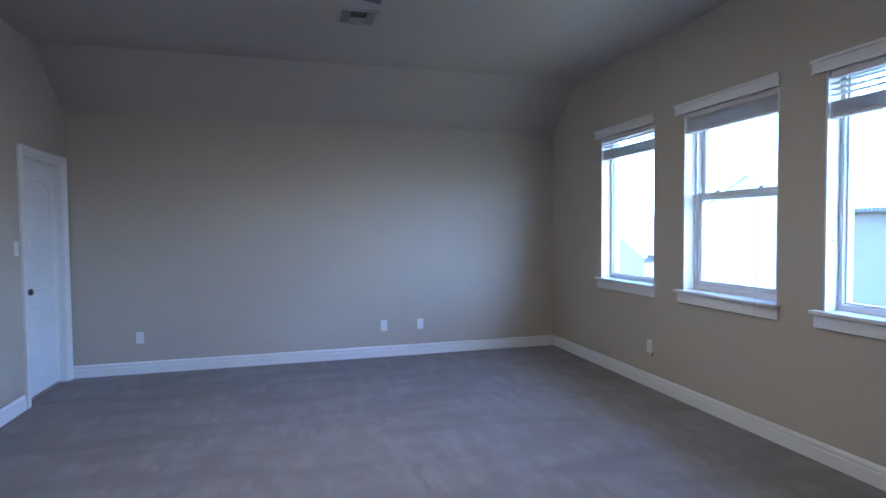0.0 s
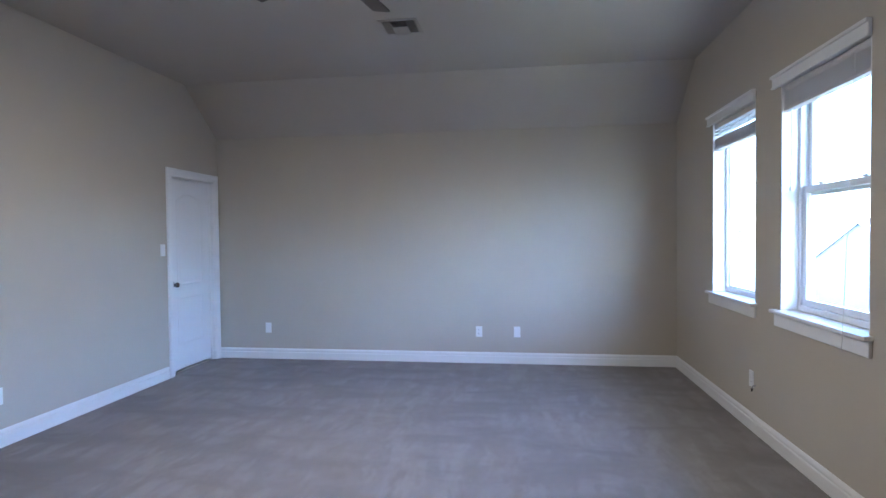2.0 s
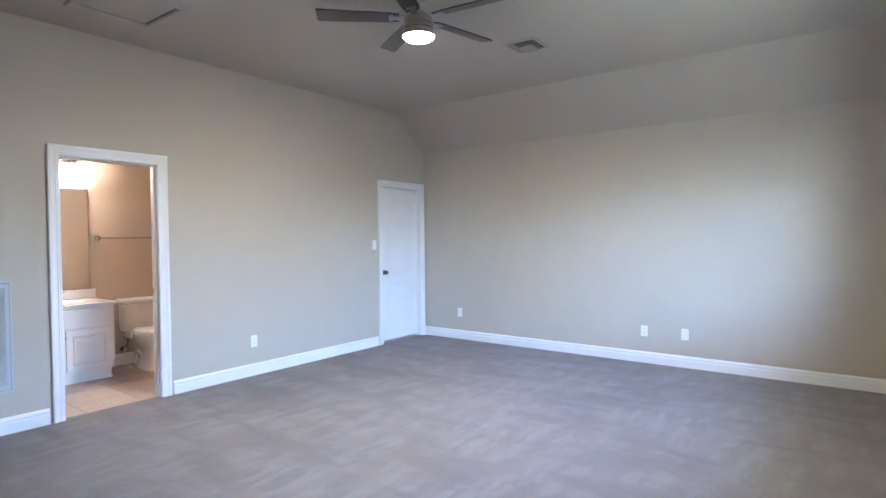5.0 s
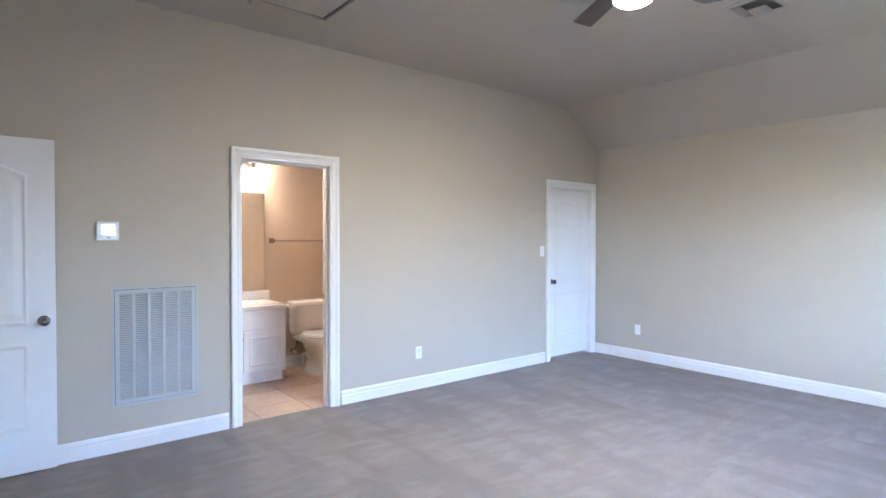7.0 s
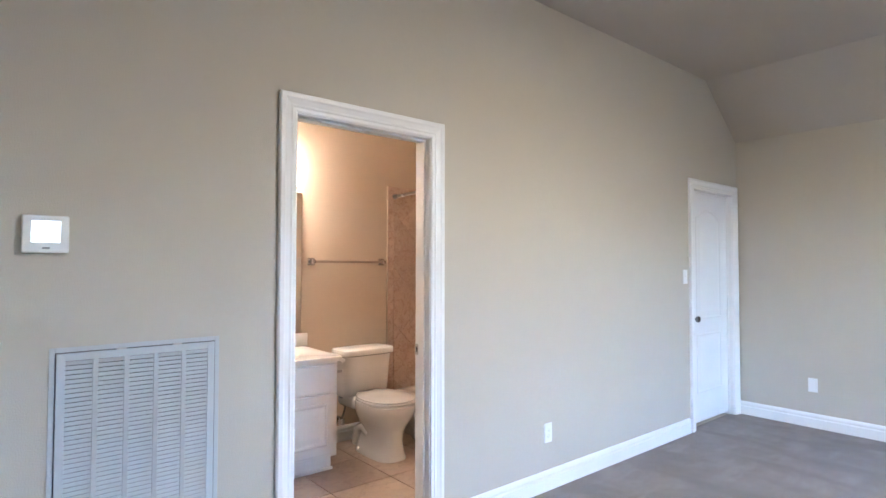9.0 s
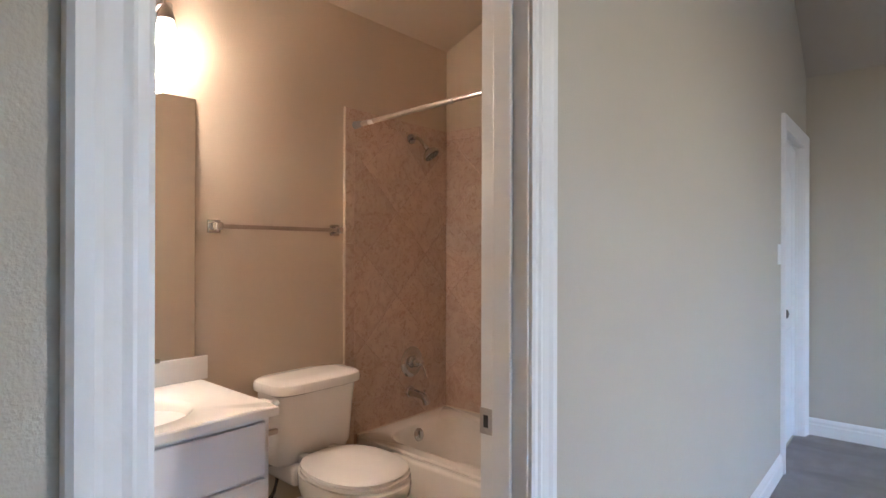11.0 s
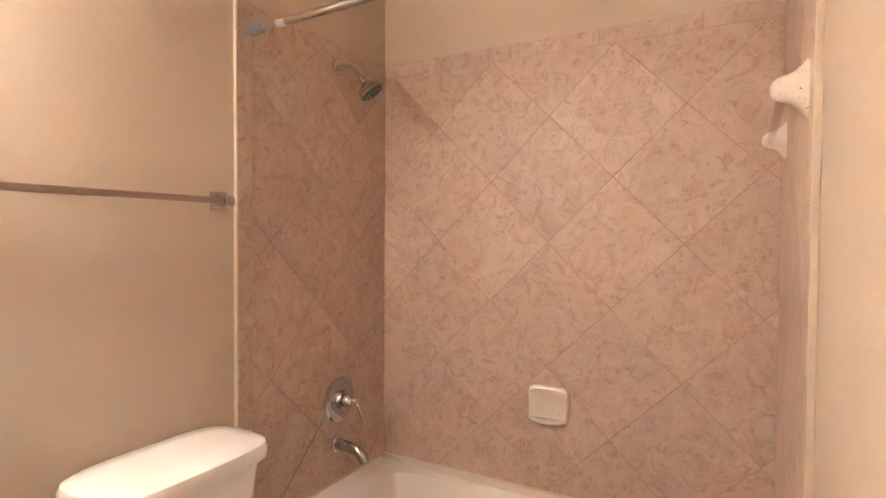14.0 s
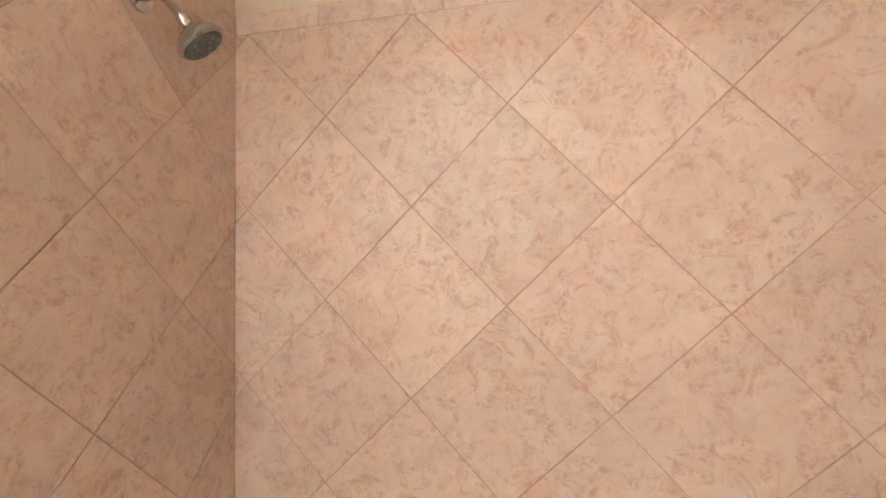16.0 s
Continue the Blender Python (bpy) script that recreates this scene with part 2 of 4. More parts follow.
gp.inputs["Base Color"].default_value = (0.97, 0.99, 0.99, 1)

# ---- building helpers ----
ROOTS = {}


def thing(name, at, label, category, group="", turn=0.0):
    ob = new(name)
    ob.empty_display_size = 0.1
    ob.matrix_basis = pose(*at, 0, 0, turn)
    ROOTS[ob.name] = ob.matrix_basis.copy()
    return tagged(ob, label, category, group)


def link_mesh(name, bm, material, smooth=False):
    bmesh.ops.recalc_face_normals(bm, faces=bm.faces)
    me = bpy.data.meshes.new(name)
    bm.to_mesh(me)
    bm.free()
    me.materials.append(material)
    if smooth:
        me.polygons.foreach_set("use_smooth", [True] * len(me.polygons))
        me.set_sharp_from_angle(angle=radians(38))
    return new(name, me)


def part(name, bm, material, parent, label="", local=False, smooth=False):
    """One mesh under a thing or part. bm is in world metres, or in the thing's own with local."""
    m = ROOTS[parent.name]
    if not local:
        bm.transform(m.inverted())
    ob = link_mesh(name, bm, material, smooth)
    ob.parent = parent
    ROOTS[ob.name] = m
    return tagged(ob, label)


def structure(name, bm, material, label, category, smooth=False):
    ob = link_mesh(name, bm, material, smooth)
    ROOTS[ob.name] = Matrix.Identity(4)
    return tagged(ob, label, category, "", "structure")


def boxes(*specs, bevel=0.0, seg=2):
    """Boxes (x0, x1, y0, y1, z0, z1) in one bmesh."""
    bm = bmesh.new()
    for x0, x1, y0, y1, z0, z1 in specs:
        bmesh.ops.create_cube(bm, size=1, matrix=Matrix.Translation(((x0 + x1) / 2, (y0 + y1) / 2, (z0 + z1) / 2)) @ Matrix.Diagonal((abs(x1 - x0), abs(y1 - y0), abs(z1 - z0), 1)))
    if bevel:
        bmesh.ops.bevel(bm, geom=bm.edges[:], offset=bevel, segments=seg, profile=0.5, affect="EDGES")
    return bm


def lathe(profile, at, axis=(0, 0, 1), n=28):
    """Turns (radius, height) pairs round an axis through at."""
    bm = bmesh.new()
    q = Vector((0, 0, 1)).rotation_difference(Vector(axis)).to_matrix().to_4x4()
    rings = []
    for r, h in profile:
        if r < 1e-5:
            rings.append([bm.verts.new((0, 0, h))])
        else:
            rings.append([bm.verts.new((r * math.cos(2 * math.pi * i / n), r * math.sin(2 * math.pi * i / n), h)) for i in range(n)])
    for a, b in zip(rings, rings[1:]):
        for i in range(n):
            f = [a[i % len(a)], a[(i + 1) % len(a)], b[(i + 1) % len(b)], b[i % len(b)]]
            f = list(dict.fromkeys(f))
            if len(f) > 2:
                bm.faces.new(f)
    for ring, s in ((rings[0], 1), (rings[-1], 1)):
        if len(ring) > 2:
            bm.faces.new(ring)
    bm.transform(Matrix.Translation(at) @ q)
    return bm


def tube(points, radii, n=14):
    """A round tube along points."""
    bm = bmesh.new()
    pts = [Vector(p) for p in points]
    if not isinstance(radii, (list, tuple)):
        radii = [radii] * len(pts)
    rings = []
    for i, p in enumerate(pts):
        d = (pts[min(i + 1, len(pts) - 1)] - pts[max(i - 1, 0)]).normalized()
        q = d.to_track_quat("Z", "Y").to_matrix()
        rings.append([bm.verts.new(p + q @ Vector((radii[i] * math.cos(2 * math.pi * k / n), radii[i] * math.sin(2 * math.pi * k / n), 0))) for k in range(n)])
    for a, b in zip(rings, rings[1:]):
        for k in range(n):
            bm.faces.new((a[k], a[(k + 1) % n], b[(k + 1) % n], b[k]))
    bm.faces.new(rings[0]), bm.faces.new(rings[-1])
    return bm


def loft(sections, n=32, power=2.5):
    """Superellipse sections (cx, cy, z, half_x, half_y[, power]) joined upward."""
    bm = bmesh.new()
    rings = []
    for s in sections:
        cx, cy, z, hx, hy = s[:5]
        e = 2 / (s[5] if len(s) > 5 else power)
        ring = []
        for k in range(n):
            a = 2 * math.pi * k / n
            c, d = math.cos(a), math.sin(a)
            ring.append(bm.verts.new((cx + hx * math.copysign(abs(c) ** e, c), cy + hy * math.copysign(abs(d) ** e, d), z)))
        rings.append(ring)
    for a, b in zip(rings, rings[1:]):
        for k in range(n):
            bm.faces.new((a[k], a[(k + 1) % n], b[(k + 1) % n], b[k]))
    bm.faces.new(rings[0]), bm.faces.new(rings[-1])
    return bm


def cells(us, zs, holes, thick, place):
    """A wall of grid cells with holes; place(u, z, d) gives the world point, d is 0 or thick."""
    bm = bmesh.new()
    solid = lambda i, j: 0 <= i < len(us) - 1 and 0 <= j < len(zs) - 1 and (i, j) not in holes
    cache = {}

    def v(i, j, d):
        k = (i, j, d)
        if k not in cache:
            cache[k] = bm.verts.new(place(us[i], zs[j], d * thick))
        return cache[k]
    for i in range(len(us) - 1):
        for j in range(len(zs) - 1):
            if not solid(i, j):
                continue
            for d in (0, 1):
                bm.faces.new((v(i, j, d), v(i + 1, j, d), v(i + 1, j + 1, d), v(i, j + 1, d)))
            for di, dj, a, b in ((-1, 0, (0, 0), (0, 1)), (1, 0, (1, 0), (1, 1)), (0, -1, (0, 0), (1, 0)), (0, 1, (0, 1), (1, 1))):
                if not solid(i + di, j + dj):
                    p, q = (i + a[0], j + a[1]), (i + b[0], j + b[1])
                    bm.faces.new((v(*p, 0), v(*q, 0), v(*q, 1), v(*p, 1)))
    return bm


def sweep_run(profile, p0, p1, out):
    """A moulding profile (depth, height) run straight from p0 to p1 on the floor line, standing out from the wall towards out."""
    bm = bmesh.new()
    a = [bm.verts.new((p0[0] + out[0] * d, p0[1] + out[1] * d, h)) for d, h in profile]
    b = [bm.verts.new((p1[0] + out[0] * d, p1[1] + out[1] * d, h)) for d, h in profile]
    for i in range(len(profile)):
        j = (i + 1) % len(profile)
        bm.faces.new((a[i], a[j], b[j], b[i]))
    bm.faces.new(a), bm.faces.new(b)
    return bm


CASE = ((0.0, 0.0), (0.0, 0.008), (0.008, 0.012), (0.02, 0.012), (0.026, 0.016), (0.036, 0.014), (0.056, 0.019), (0.066, 0.024), (0.084, 0.024), (0.09, 0.018), (0.09, 0.0))


def casing(y0, y1, top, x, side, proud=1.0):
    """A mitred door casing round an opening in a wall of constant x; side is +1 or -1, the way it faces."""
    bm = bmesh.new()
    lines = []
    for w, d in CASE:
        w *= 0.9
        xx = x + side * d * proud
        lines.append([bm.verts.new(p) for p in ((xx, y0 - w, 0), (xx, y0 - w, top + w), (xx, y1 + w, top + w), (xx, y1 + w, 0))])
    for a, b in zip(lines, lines[1:]):
        for i in range(3):
            bm.faces.new((a[i], a[i + 1], b[i + 1], b[i]))
    for i in (0, 3):
        bm.faces.new([l[i] for l in lines])
    return bm


BASE = ((0, 0), (0.016, 0), (0.016, 0.074), (0.010, 0.080), (0.010, 0.090), (0.014, 0.095), (0.012, 0.104), (0.005, 0.117), (0, 0.12))
H = 3.01
KNEE = 0.60
EAVE = 2.54
WX = 5.10
BACK = -6.45
BX = -1.628     # bath: fixture wall
BY = -2.055     # bath: tub wall
BS = -4.50      # bath: end wall
BW = -0.12      # bath: door wall

# ---- structure ----
structure("floor_bedroom", boxes((-0.05, WX + 0.02, BACK - 0.05, 0.05, -0.12, 0.0)), CARPET, "worn mauve-beige cut-pile carpet with vacuum marks", "carpet")
structure("floor_bath_base", boxes((BX - 0.05, -0.05, BS - 0.05, BY + 0.05, -0.12, -0.006)), FLOOR_GROUT, "brown grout bed under bathroom floor tiles", "floor")
us = [BACK - 0.1, -4.436, -3.671, -0.876, -0.086, 0.1]
wall_left = structure("wall_left", cells(us, [0, 2.045, 3.2], {(1, 0), (3, 0)}, 0.12, lambda u, z, d: (-d, u, z)), WALL, "beige painted drywall with two door openings", "wall")
wall_left.data.materials.append(WARM_LIT_WALL)
# the bathroom side takes the lamp-warmed copy of the paint
for f in wall_left.data.polygons:
    if f.normal.x < -0.5 and f.center.x < -0.1 and f.center.y < -2.2:
        f.material_index = 1
structure("wall_far", boxes((-0.12, WX + 0.2, 0.0, 0.14, 0, 3.2)), WALL, "beige painted drywall end wall", "wall")
WIN = ((-1.905, -1.055), (-3.155, -2.265), (-4.36, -3.472))
us = [BACK - 0.1] + [v for pair in sorted(WIN) for v in pair] + [0.14]
structure("wall_windows", cells(us, [0, 0.895, 2.32, 3.2], {(1, 1), (3, 1), (5, 1)}, 0.19, lambda u, z, d: (WX + d, u, z)), WALL, "beige painted drywall with three window openings", "wall")
structure("wall_back", boxes((-0.12, WX + 0.19, BACK - 0.14, BACK, 0, 3.2)), WALL, "plain beige drywall", "wall")
bm = bmesh.new()
prof = ((BACK - 0.1, H), (-KNEE, H), (0.05, EAVE - 0.05 * (H - EAVE) / KNEE), (0.05, H + 0.15), (BACK - 0.1, H + 0.15))
a = [bm.verts.new((-0.02, y, z)) for y, z in prof]
b = [bm.verts.new((WX + 0.03, y, z)) for y, z in prof]
for i in range(5):
    bm.faces.new((a[i], a[(i + 1) % 5], b[(i + 1) % 5], b[i]))
bm.faces.new(a), bm.faces.new(b)
structure("ceiling_bedroom", bm, CEIL, "beige ceiling with a sloped end above the far wall", "ceiling")
structure("wall_bath_fixture", boxes((BX - 0.12, BX, BS - 0.12, BY + 0.12, 0, 3.2)), WARM_LIT_WALL, "bathroom wall, beige paint with warm lamp tint", "wall")
structure("wall_bath_tub", boxes((BX, BW, BY, BY + 0.12, 0, 3.2)), WARM_LIT_WALL, "bathroom wall above the tub, beige paint with warm lamp tint", "wall")
structure("wall_bath_end", boxes((BX, BW, BS - 0.12, BS, 0, 3.2)), WARM_LIT_WALL, "plain bathroom wall, beige paint with warm lamp tint", "wall")
bm = bmesh.new()
prof = ((BX - 0.05, 2.525), (-0.42, H), (-0.06, H), (-0.06, H + 0.15), (BX - 0.05, H + 0.15))
a = [bm.verts.new((x, BS - 0.05, z)) for x, z in prof]
b = [bm.verts.new((x, BY + 0.05, z)) for x, z in prof]
for i in range(5):
    bm.faces.new((a[i], a[(i + 1) % 5], b[(i + 1) % 5], b[i]))
bm.faces.new(a), bm.faces.new(b)
structure("wall_closet", boxes((-0.75, -0.65, -1.2, 0.1, -0.1, 2.6), (-0.65, -0.12, -1.2, -1.1, -0.1, 2.6), (-0.65, -0.12, 0.0, 0.1, -0.1, 2.6), (-0.65, -0.12, -1.1, 0.0, 2.45, 2.6), (-0.65, -0.051, -1.1, 0.0, -0.1, -0.002)), WALL, "plain closet walls behind the shut door", "wall")
structure("ceiling_bath", bm, WARM_LIT_WALL, "sloped bathroom ceiling, beige with warm lamp tint", "ceiling")

for p0, p1, out in (((0.0, 0.0), (WX, 0.0), (0, -1)), ((WX, 0.0), (WX, BACK), (-1, 0)), ((0, BACK), (WX, BACK), (0, 1)),
                    ((0, -3.582), (0, -0.962), (1, 0)), ((0, BACK), (0, -4.521), (1, 0)),
                    ((BX, -3.60), (BX, -2.86), (1, 0)), ((BW, -2.98), (BW, -3.58), (-1, 0))):
    structure("baseboard", sweep_run(BASE, p0, p1, out), TRIM, "white stepped baseboard along the wall", "baseboard")


def door_frame(name, y0, y1, top, strike):
    """Jambs, stops and casings of a door opening in the left wall."""
    ob = thing(name, (-0.06, (y0 + y1) / 2, 0), "white painted door casing and jamb", "door frame")
    part("casing", casing(y0 - 0.004, y1 + 0.004, top + 0.004, 0.0, 1), TRIM, ob)
    part("casing", casing(y0 - 0.004, y1 + 0.004, top + 0.004, BW, -1, 0.2), TRIM, ob)
    part("jamb", boxes((BW, 0.0, y0 - 0.018, y0 + 0.0, 0, top), bevel=0.0015), TRIM, ob)
    part("jamb", boxes((BW, 0.0, y1, y1 + 0.018, 0, top), bevel=0.0015), TRIM, ob)
    part("head_jamb", boxes((BW, 0.0, y0 - 0.018, y1 + 0.018, top, top + 0.018), bevel=0.0015), TRIM, ob)
    sx = (-0.082, -0.036)
    part("stop", boxes((*sx, y0, y0 + 0.011, 0, top), bevel=0.003), TRIM, ob)
    part("stop", boxes((*sx, y1 - 0.011, y1, 0, top), bevel=0.003), TRIM, ob)
    part("stop", boxes((*sx, y0 + 0.011, y1 - 0.011, top - 0.011, top), bevel=0.003), TRIM, ob)
    if strike:
        pl = part("strike_plate", boxes((-0.121, -0.088, y1 - 0.0025, y1, 0.903, 0.960), bevel=0.001), NICKEL, ob, "worn nickel strike plate")
        part("latch_hole", boxes((-0.110, -0.098, y1 - 0.0032, y1 - 0.0024, 0.918, 0.945)), DARK, pl)
        for z in (0.910, 0.953):
            part("screw", lathe(((0, 0), (0.0035, 0), (0.003, 0.001), (0, 0.0012)), (-0.104, y1 - 0.0025, z), (0, -1, 0), 10), NICKEL, pl)
    return tagged(ob, kind="structure")


door_frame("door_frame_1", -4.417, -3.690, 2.025, True)
door_frame("door_frame_2", -0.857, -0.105, 2.025, False)


def arch_panel(x, w0, w1, z0, z1, rise, face):
    """A moulded panel: a raised rim round a sunk field, with an arched top when rise is given. In door coordinates, y across, on the face x."""
    def outline(inset):
        pts = [(w0 + inset, z0 + inset), (w1 - inset, z0 + inset)]
        steps = 14 if rise else 1
        for i in range(steps + 1):
            t = i / steps
            u = w1 - inset + (w0 - w1 + 2 * inset) * t
            pts.append((u, z1 - inset + (rise * math.sin(math.pi * t) if rise else 0)))
        return pts
    bm = bmesh.new()
    rings = []
    for inset, d in ((0.0, 0.0), (0.006, 0.0045), (0.014, 0.005), (0.024, 0.0005), (0.034, 0.0005), (0.066, 0.005), (0.072, 0.0055)):
        rings.append([bm.verts.new((x + face * d, u, z)) for u, z in outline(inset)])
    for a, b in zip(rings, rings[1:]):
        n = len(a)
        for i in range(n):
            bm.faces.new((a[i], a[(i + 1) % n], b[(i + 1) % n], b[i]))
    bm.faces.new(rings[-1])
    return bm


def knob(parent, at, way, size=1.0):
    k = part("knob", lathe(tuple((r * size, h * size) for r, h in ((0, 0), (0.032, 0), (0.032, 0.004), (0.028, 0.008), (0.013, 0.011), (0.011, 0.03), (0.017, 0.036), (0.026, 0.044), (0.028, 0.054), (0.024, 0.062), (0.012, 0.066), (0, 0.066))), at, way, 24), KNOB, parent, "dark nickel door knob", True, True)
    part("lock_button", lathe(((0, 0.0), (0.006, 0), (0.006, 0.004), (0, 0.004)), Vector(at) + Vector(way) * 0.066 * size, way, 12), CHROME, k, "", True)


def panel_door(name, at, turn, width, label, gap=0.012, knob_size=1.0):
    """A two-panel moulded door, hinge at the origin, leaf along +y, thickness along x, front towards +x."""
    ob = thing(name, at, label, "door", "", turn)
    t = 0.035
    part("slab", boxes((-t, 0, 0, width, gap, 2.02), bevel=0.0015), DOOR, ob, "", True)
    for face, x in ((1, 0.0), (-1, -t)):
        part("upper_panel", arch_panel(x, 0.135, width - 0.135, 0.905, 1.80, 0.075, face), DOOR, ob, "", True)
        part("lower_panel", arch_panel(x, 0.135, width - 0.135, 0.27, 0.785, 0, face), DOOR, ob, "", True)
    knob(ob, (0, width - 0.06, 0.92), (1, 0, 0), knob_size)
    knob(ob, (-t, width - 0.06, 0.92), (-1, 0, 0))
    part("latch", boxes((-0.03, -0.005, width - 0.001, width + 0.0015, 0.89, 0.95)), NICKEL, ob, "", True)
    for z in (0.22, 1.02, 1.80):
        part("hinge", tube(((0.004, -0.004, z - 0.045), (0.004, -0.004, z + 0.045)), 0.006, 10), NICKEL, ob, "", True)
    return ob


# entry door folded back against the left wall, closet door shut
panel_door("entry_door", (0.078, -6.337, 0), 0.0, 0.762, "open white two-panel door folded against the wall")
panel_door("closet_door", (-0.084, -0.108, 0), 180.0, 0.745, "closed white two-panel closet door", 0.026, 0.75)


# ---- windows ----
def window(name, y0, y1, hung, slats, bottom):
    ob = thing(name, (WX + 0.1, (y0 + y1) / 2, 0.9), "white vinyl window in a deep drywall reveal", "window")
    z0, z1, xf = 0.905, 2.32, WX + 0.10
    f = 0.038
    fr = part("window_frame", boxes((xf, xf + 0.085, y0, y0 + f, z0, z1), (xf, xf + 0.085, y1 - f, y1, z0, z1), (xf, xf + 0.085, y0 + f, y1 - f, z0, z0 + f), (xf, xf + 0.085, y0 + f, y1 - f, z1 - f, z1), bevel=0.004), VINYL, ob)
    if hung:
        mid = 1.645
        for nm, xa, za, zb in (("upper_sash", xf + 0.045, mid - 0.03, z1 - f), ("lower_sash", xf + 0.012, z0 + f, mid + 0.03)):
            s = 0.04
            xb = xa + 0.03
            sa = part(nm, boxes((xa, xb, y0 + f, y0 + f + s, za, zb), (xa, xb, y1 - f - s, y1 - f, za, zb), (xa, xb, y0 + f + s, y1 - f - s, za, za + s), (xa, xb, y0 + f + s, y1 - f - s, zb - s, zb), bevel=0.004), VINYL, ob)
            g = part("pane", boxes((xa + 0.012, xa + 0.016, y0 + f + s, y1 - f - s, za + s, zb - s)), GLASS, sa)
            g.visible_shadow = False
        for yy in (y0 + 0.27 * (y1 - y0), y0 + 0.73 * (y1 - y0)):
            part("sash_lock", boxes((xf + 0.006, xf + 0.03, yy - 0.022, yy + 0.022, mid + 0.03, mid + 0.045), bevel=0.005), VINYL, ob, "white sash lock")
    else:
        g = part("pane", boxes((xf + 0.045, xf + 0.05, y0 + f, y1 - f, z0 + f, z1 - f)), GLASS, ob)
        g.visible_shadow = False
        part("glazing_bead", boxes((xf + 0.02, xf + 0.045, y0 + f, y0 + f + 0.012, z0 + f, z1 - f), (xf + 0.02, xf + 0.045, y1 - f - 0.012, y1 - f, z0 + f, z1 - f), (xf + 0.02, xf + 0.045, y0 + f + 0.012, y1 - f - 0.012, z0 + f, z0 + f + 0.012), (xf + 0.02, xf + 0.045, y0 + f + 0.012, y1 - f - 0.012, z1 - f - 0.012, z1 - f), bevel=0.002), VINYL, ob)
    for yy, nm in ((y0, "reveal"), (y1 - 0.012, "reveal")):
        part(nm, boxes((WX + 0.002, xf, yy, yy + 0.012, z0, z1)), TRIM, ob)
    part("head_reveal", boxes((WX + 0.002, xf, y0 + 0.012, y1 - 0.012, z1 - 0.012, z1)), TRIM, ob)
    st = part("window_sill", boxes((WX - 0.045, xf + 0.002, y0 - 0.03, y1 + 0.06, 0.882, 0.905), bevel=0.006), TRIM, ob, "white painted stool with rounded nose")
    bm = boxes((WX - 0.018, WX, y0 - 0.02, y1 + 0.045, 0.80, 0.882), bevel=0.004)
    part("apron", bm, TRIM, ob)
    tagged(ob, kind="structure")
    # blind, raised
    bl = thing("window_blind", (WX + 0.04, (y0 + y1) / 2, bottom), "raised faux-wood blind with white valance" if slats else "fully raised faux-wood blind with white valance", "blind", "window blinds")
    part("valance", boxes((WX - 0.022, WX - 0.004, y0 - 0.008, y1 + 0.075, 2.302, 2.386), (WX - 0.034, WX - 0.022, y0 - 0.012, y1 + 0.08, 2.366, 2.386), (WX - 0.028, WX - 0.022, y0 - 0.01, y1 + 0.078, 2.302, 2.313), bevel=0.003), TRIM, bl)
    part("head_rail", boxes((WX + 0.012, WX + 0.062, y0 + 0.02, y1 - 0.02, 2.262, 2.305), bevel=0.003), BLIND, bl)
    pitch = 0.0088
    nb = int((0.085 if slats else 0.125) / pitch)
    for i in range(nb):
        z = bottom + 0.02 + i * pitch
        part("slat", boxes((WX + 0.008, WX + 0.058, y0 + 0.02 + random.uniform(0, 0.004), y1 - 0.02 - random.uniform(0, 0.004), z, z + 0.0035)), BLIND, bl)
    part("bottom_rail", boxes((WX + 0.006, WX + 0.06, y0 + 0.018, y1 - 0.018, bottom, bottom + 0.017), bevel=0.004), BLIND, bl)
    top = bottom + 0.02 + nb * pitch
    for i in range(slats):
        z = top + (2.262 - top) * (i + 1) / (slats + 1)
        part("slat", boxes((WX + 0.008, WX + 0.058, y0 + 0.02, y1 - 0.02, z, z + 0.0035)), BLIND, bl)
    for yy in (y0 + 0.14, y1 - 0.14):
        part("ladder_cord", tube(((WX + 0.006, yy, bottom + 0.01), (WX + 0.006, yy, 2.265)), 0.0012, 6), BLIND, bl)
    if hung:
        wy = y1 - 0.075
        w = part("tilt_wand", tube(((WX + 0.03, wy, 2.27), (WX + 0.028, wy, 1.68)), 0.004, 8), VINYL, bl, "clear tilt wand")
        part("tassel", lathe(((0, 0), (0.011, 0.002), (0.012, 0.02), (0.006, 0.036), (0, 0.038)), (WX + 0.028, wy, 1.645), (0, 0, 1), 12), VINYL, w, "", False, True)
        cy = y0 + 0.13
        part("lift_cord", tube(((WX - 0.002, cy, 2.27), (WX - 0.02, cy + 0.004, 1.6), (WX - 0.05, cy - 0.004, 0.92), (WX - 0.052, cy, 0.80)), 0.0013, 6), BLIND, bl, "thin white lift cord")
    else:
        for z in (1.32, 1.70):
            part("cord_cleat", lathe(((0, 0), (0.006, 0), (0.004, 0.008), (0, 0.012)), (WX + 0.05, y1 - 0.012, z), (0, -1, 0), 8), PLASTIC, bl)


window("window_1", *WIN[0], False, 2, 2.085)
window("window_2", *WIN[1], True, 0, 2.145)
window("window_3", *WIN[2], False, 3, 2.03)


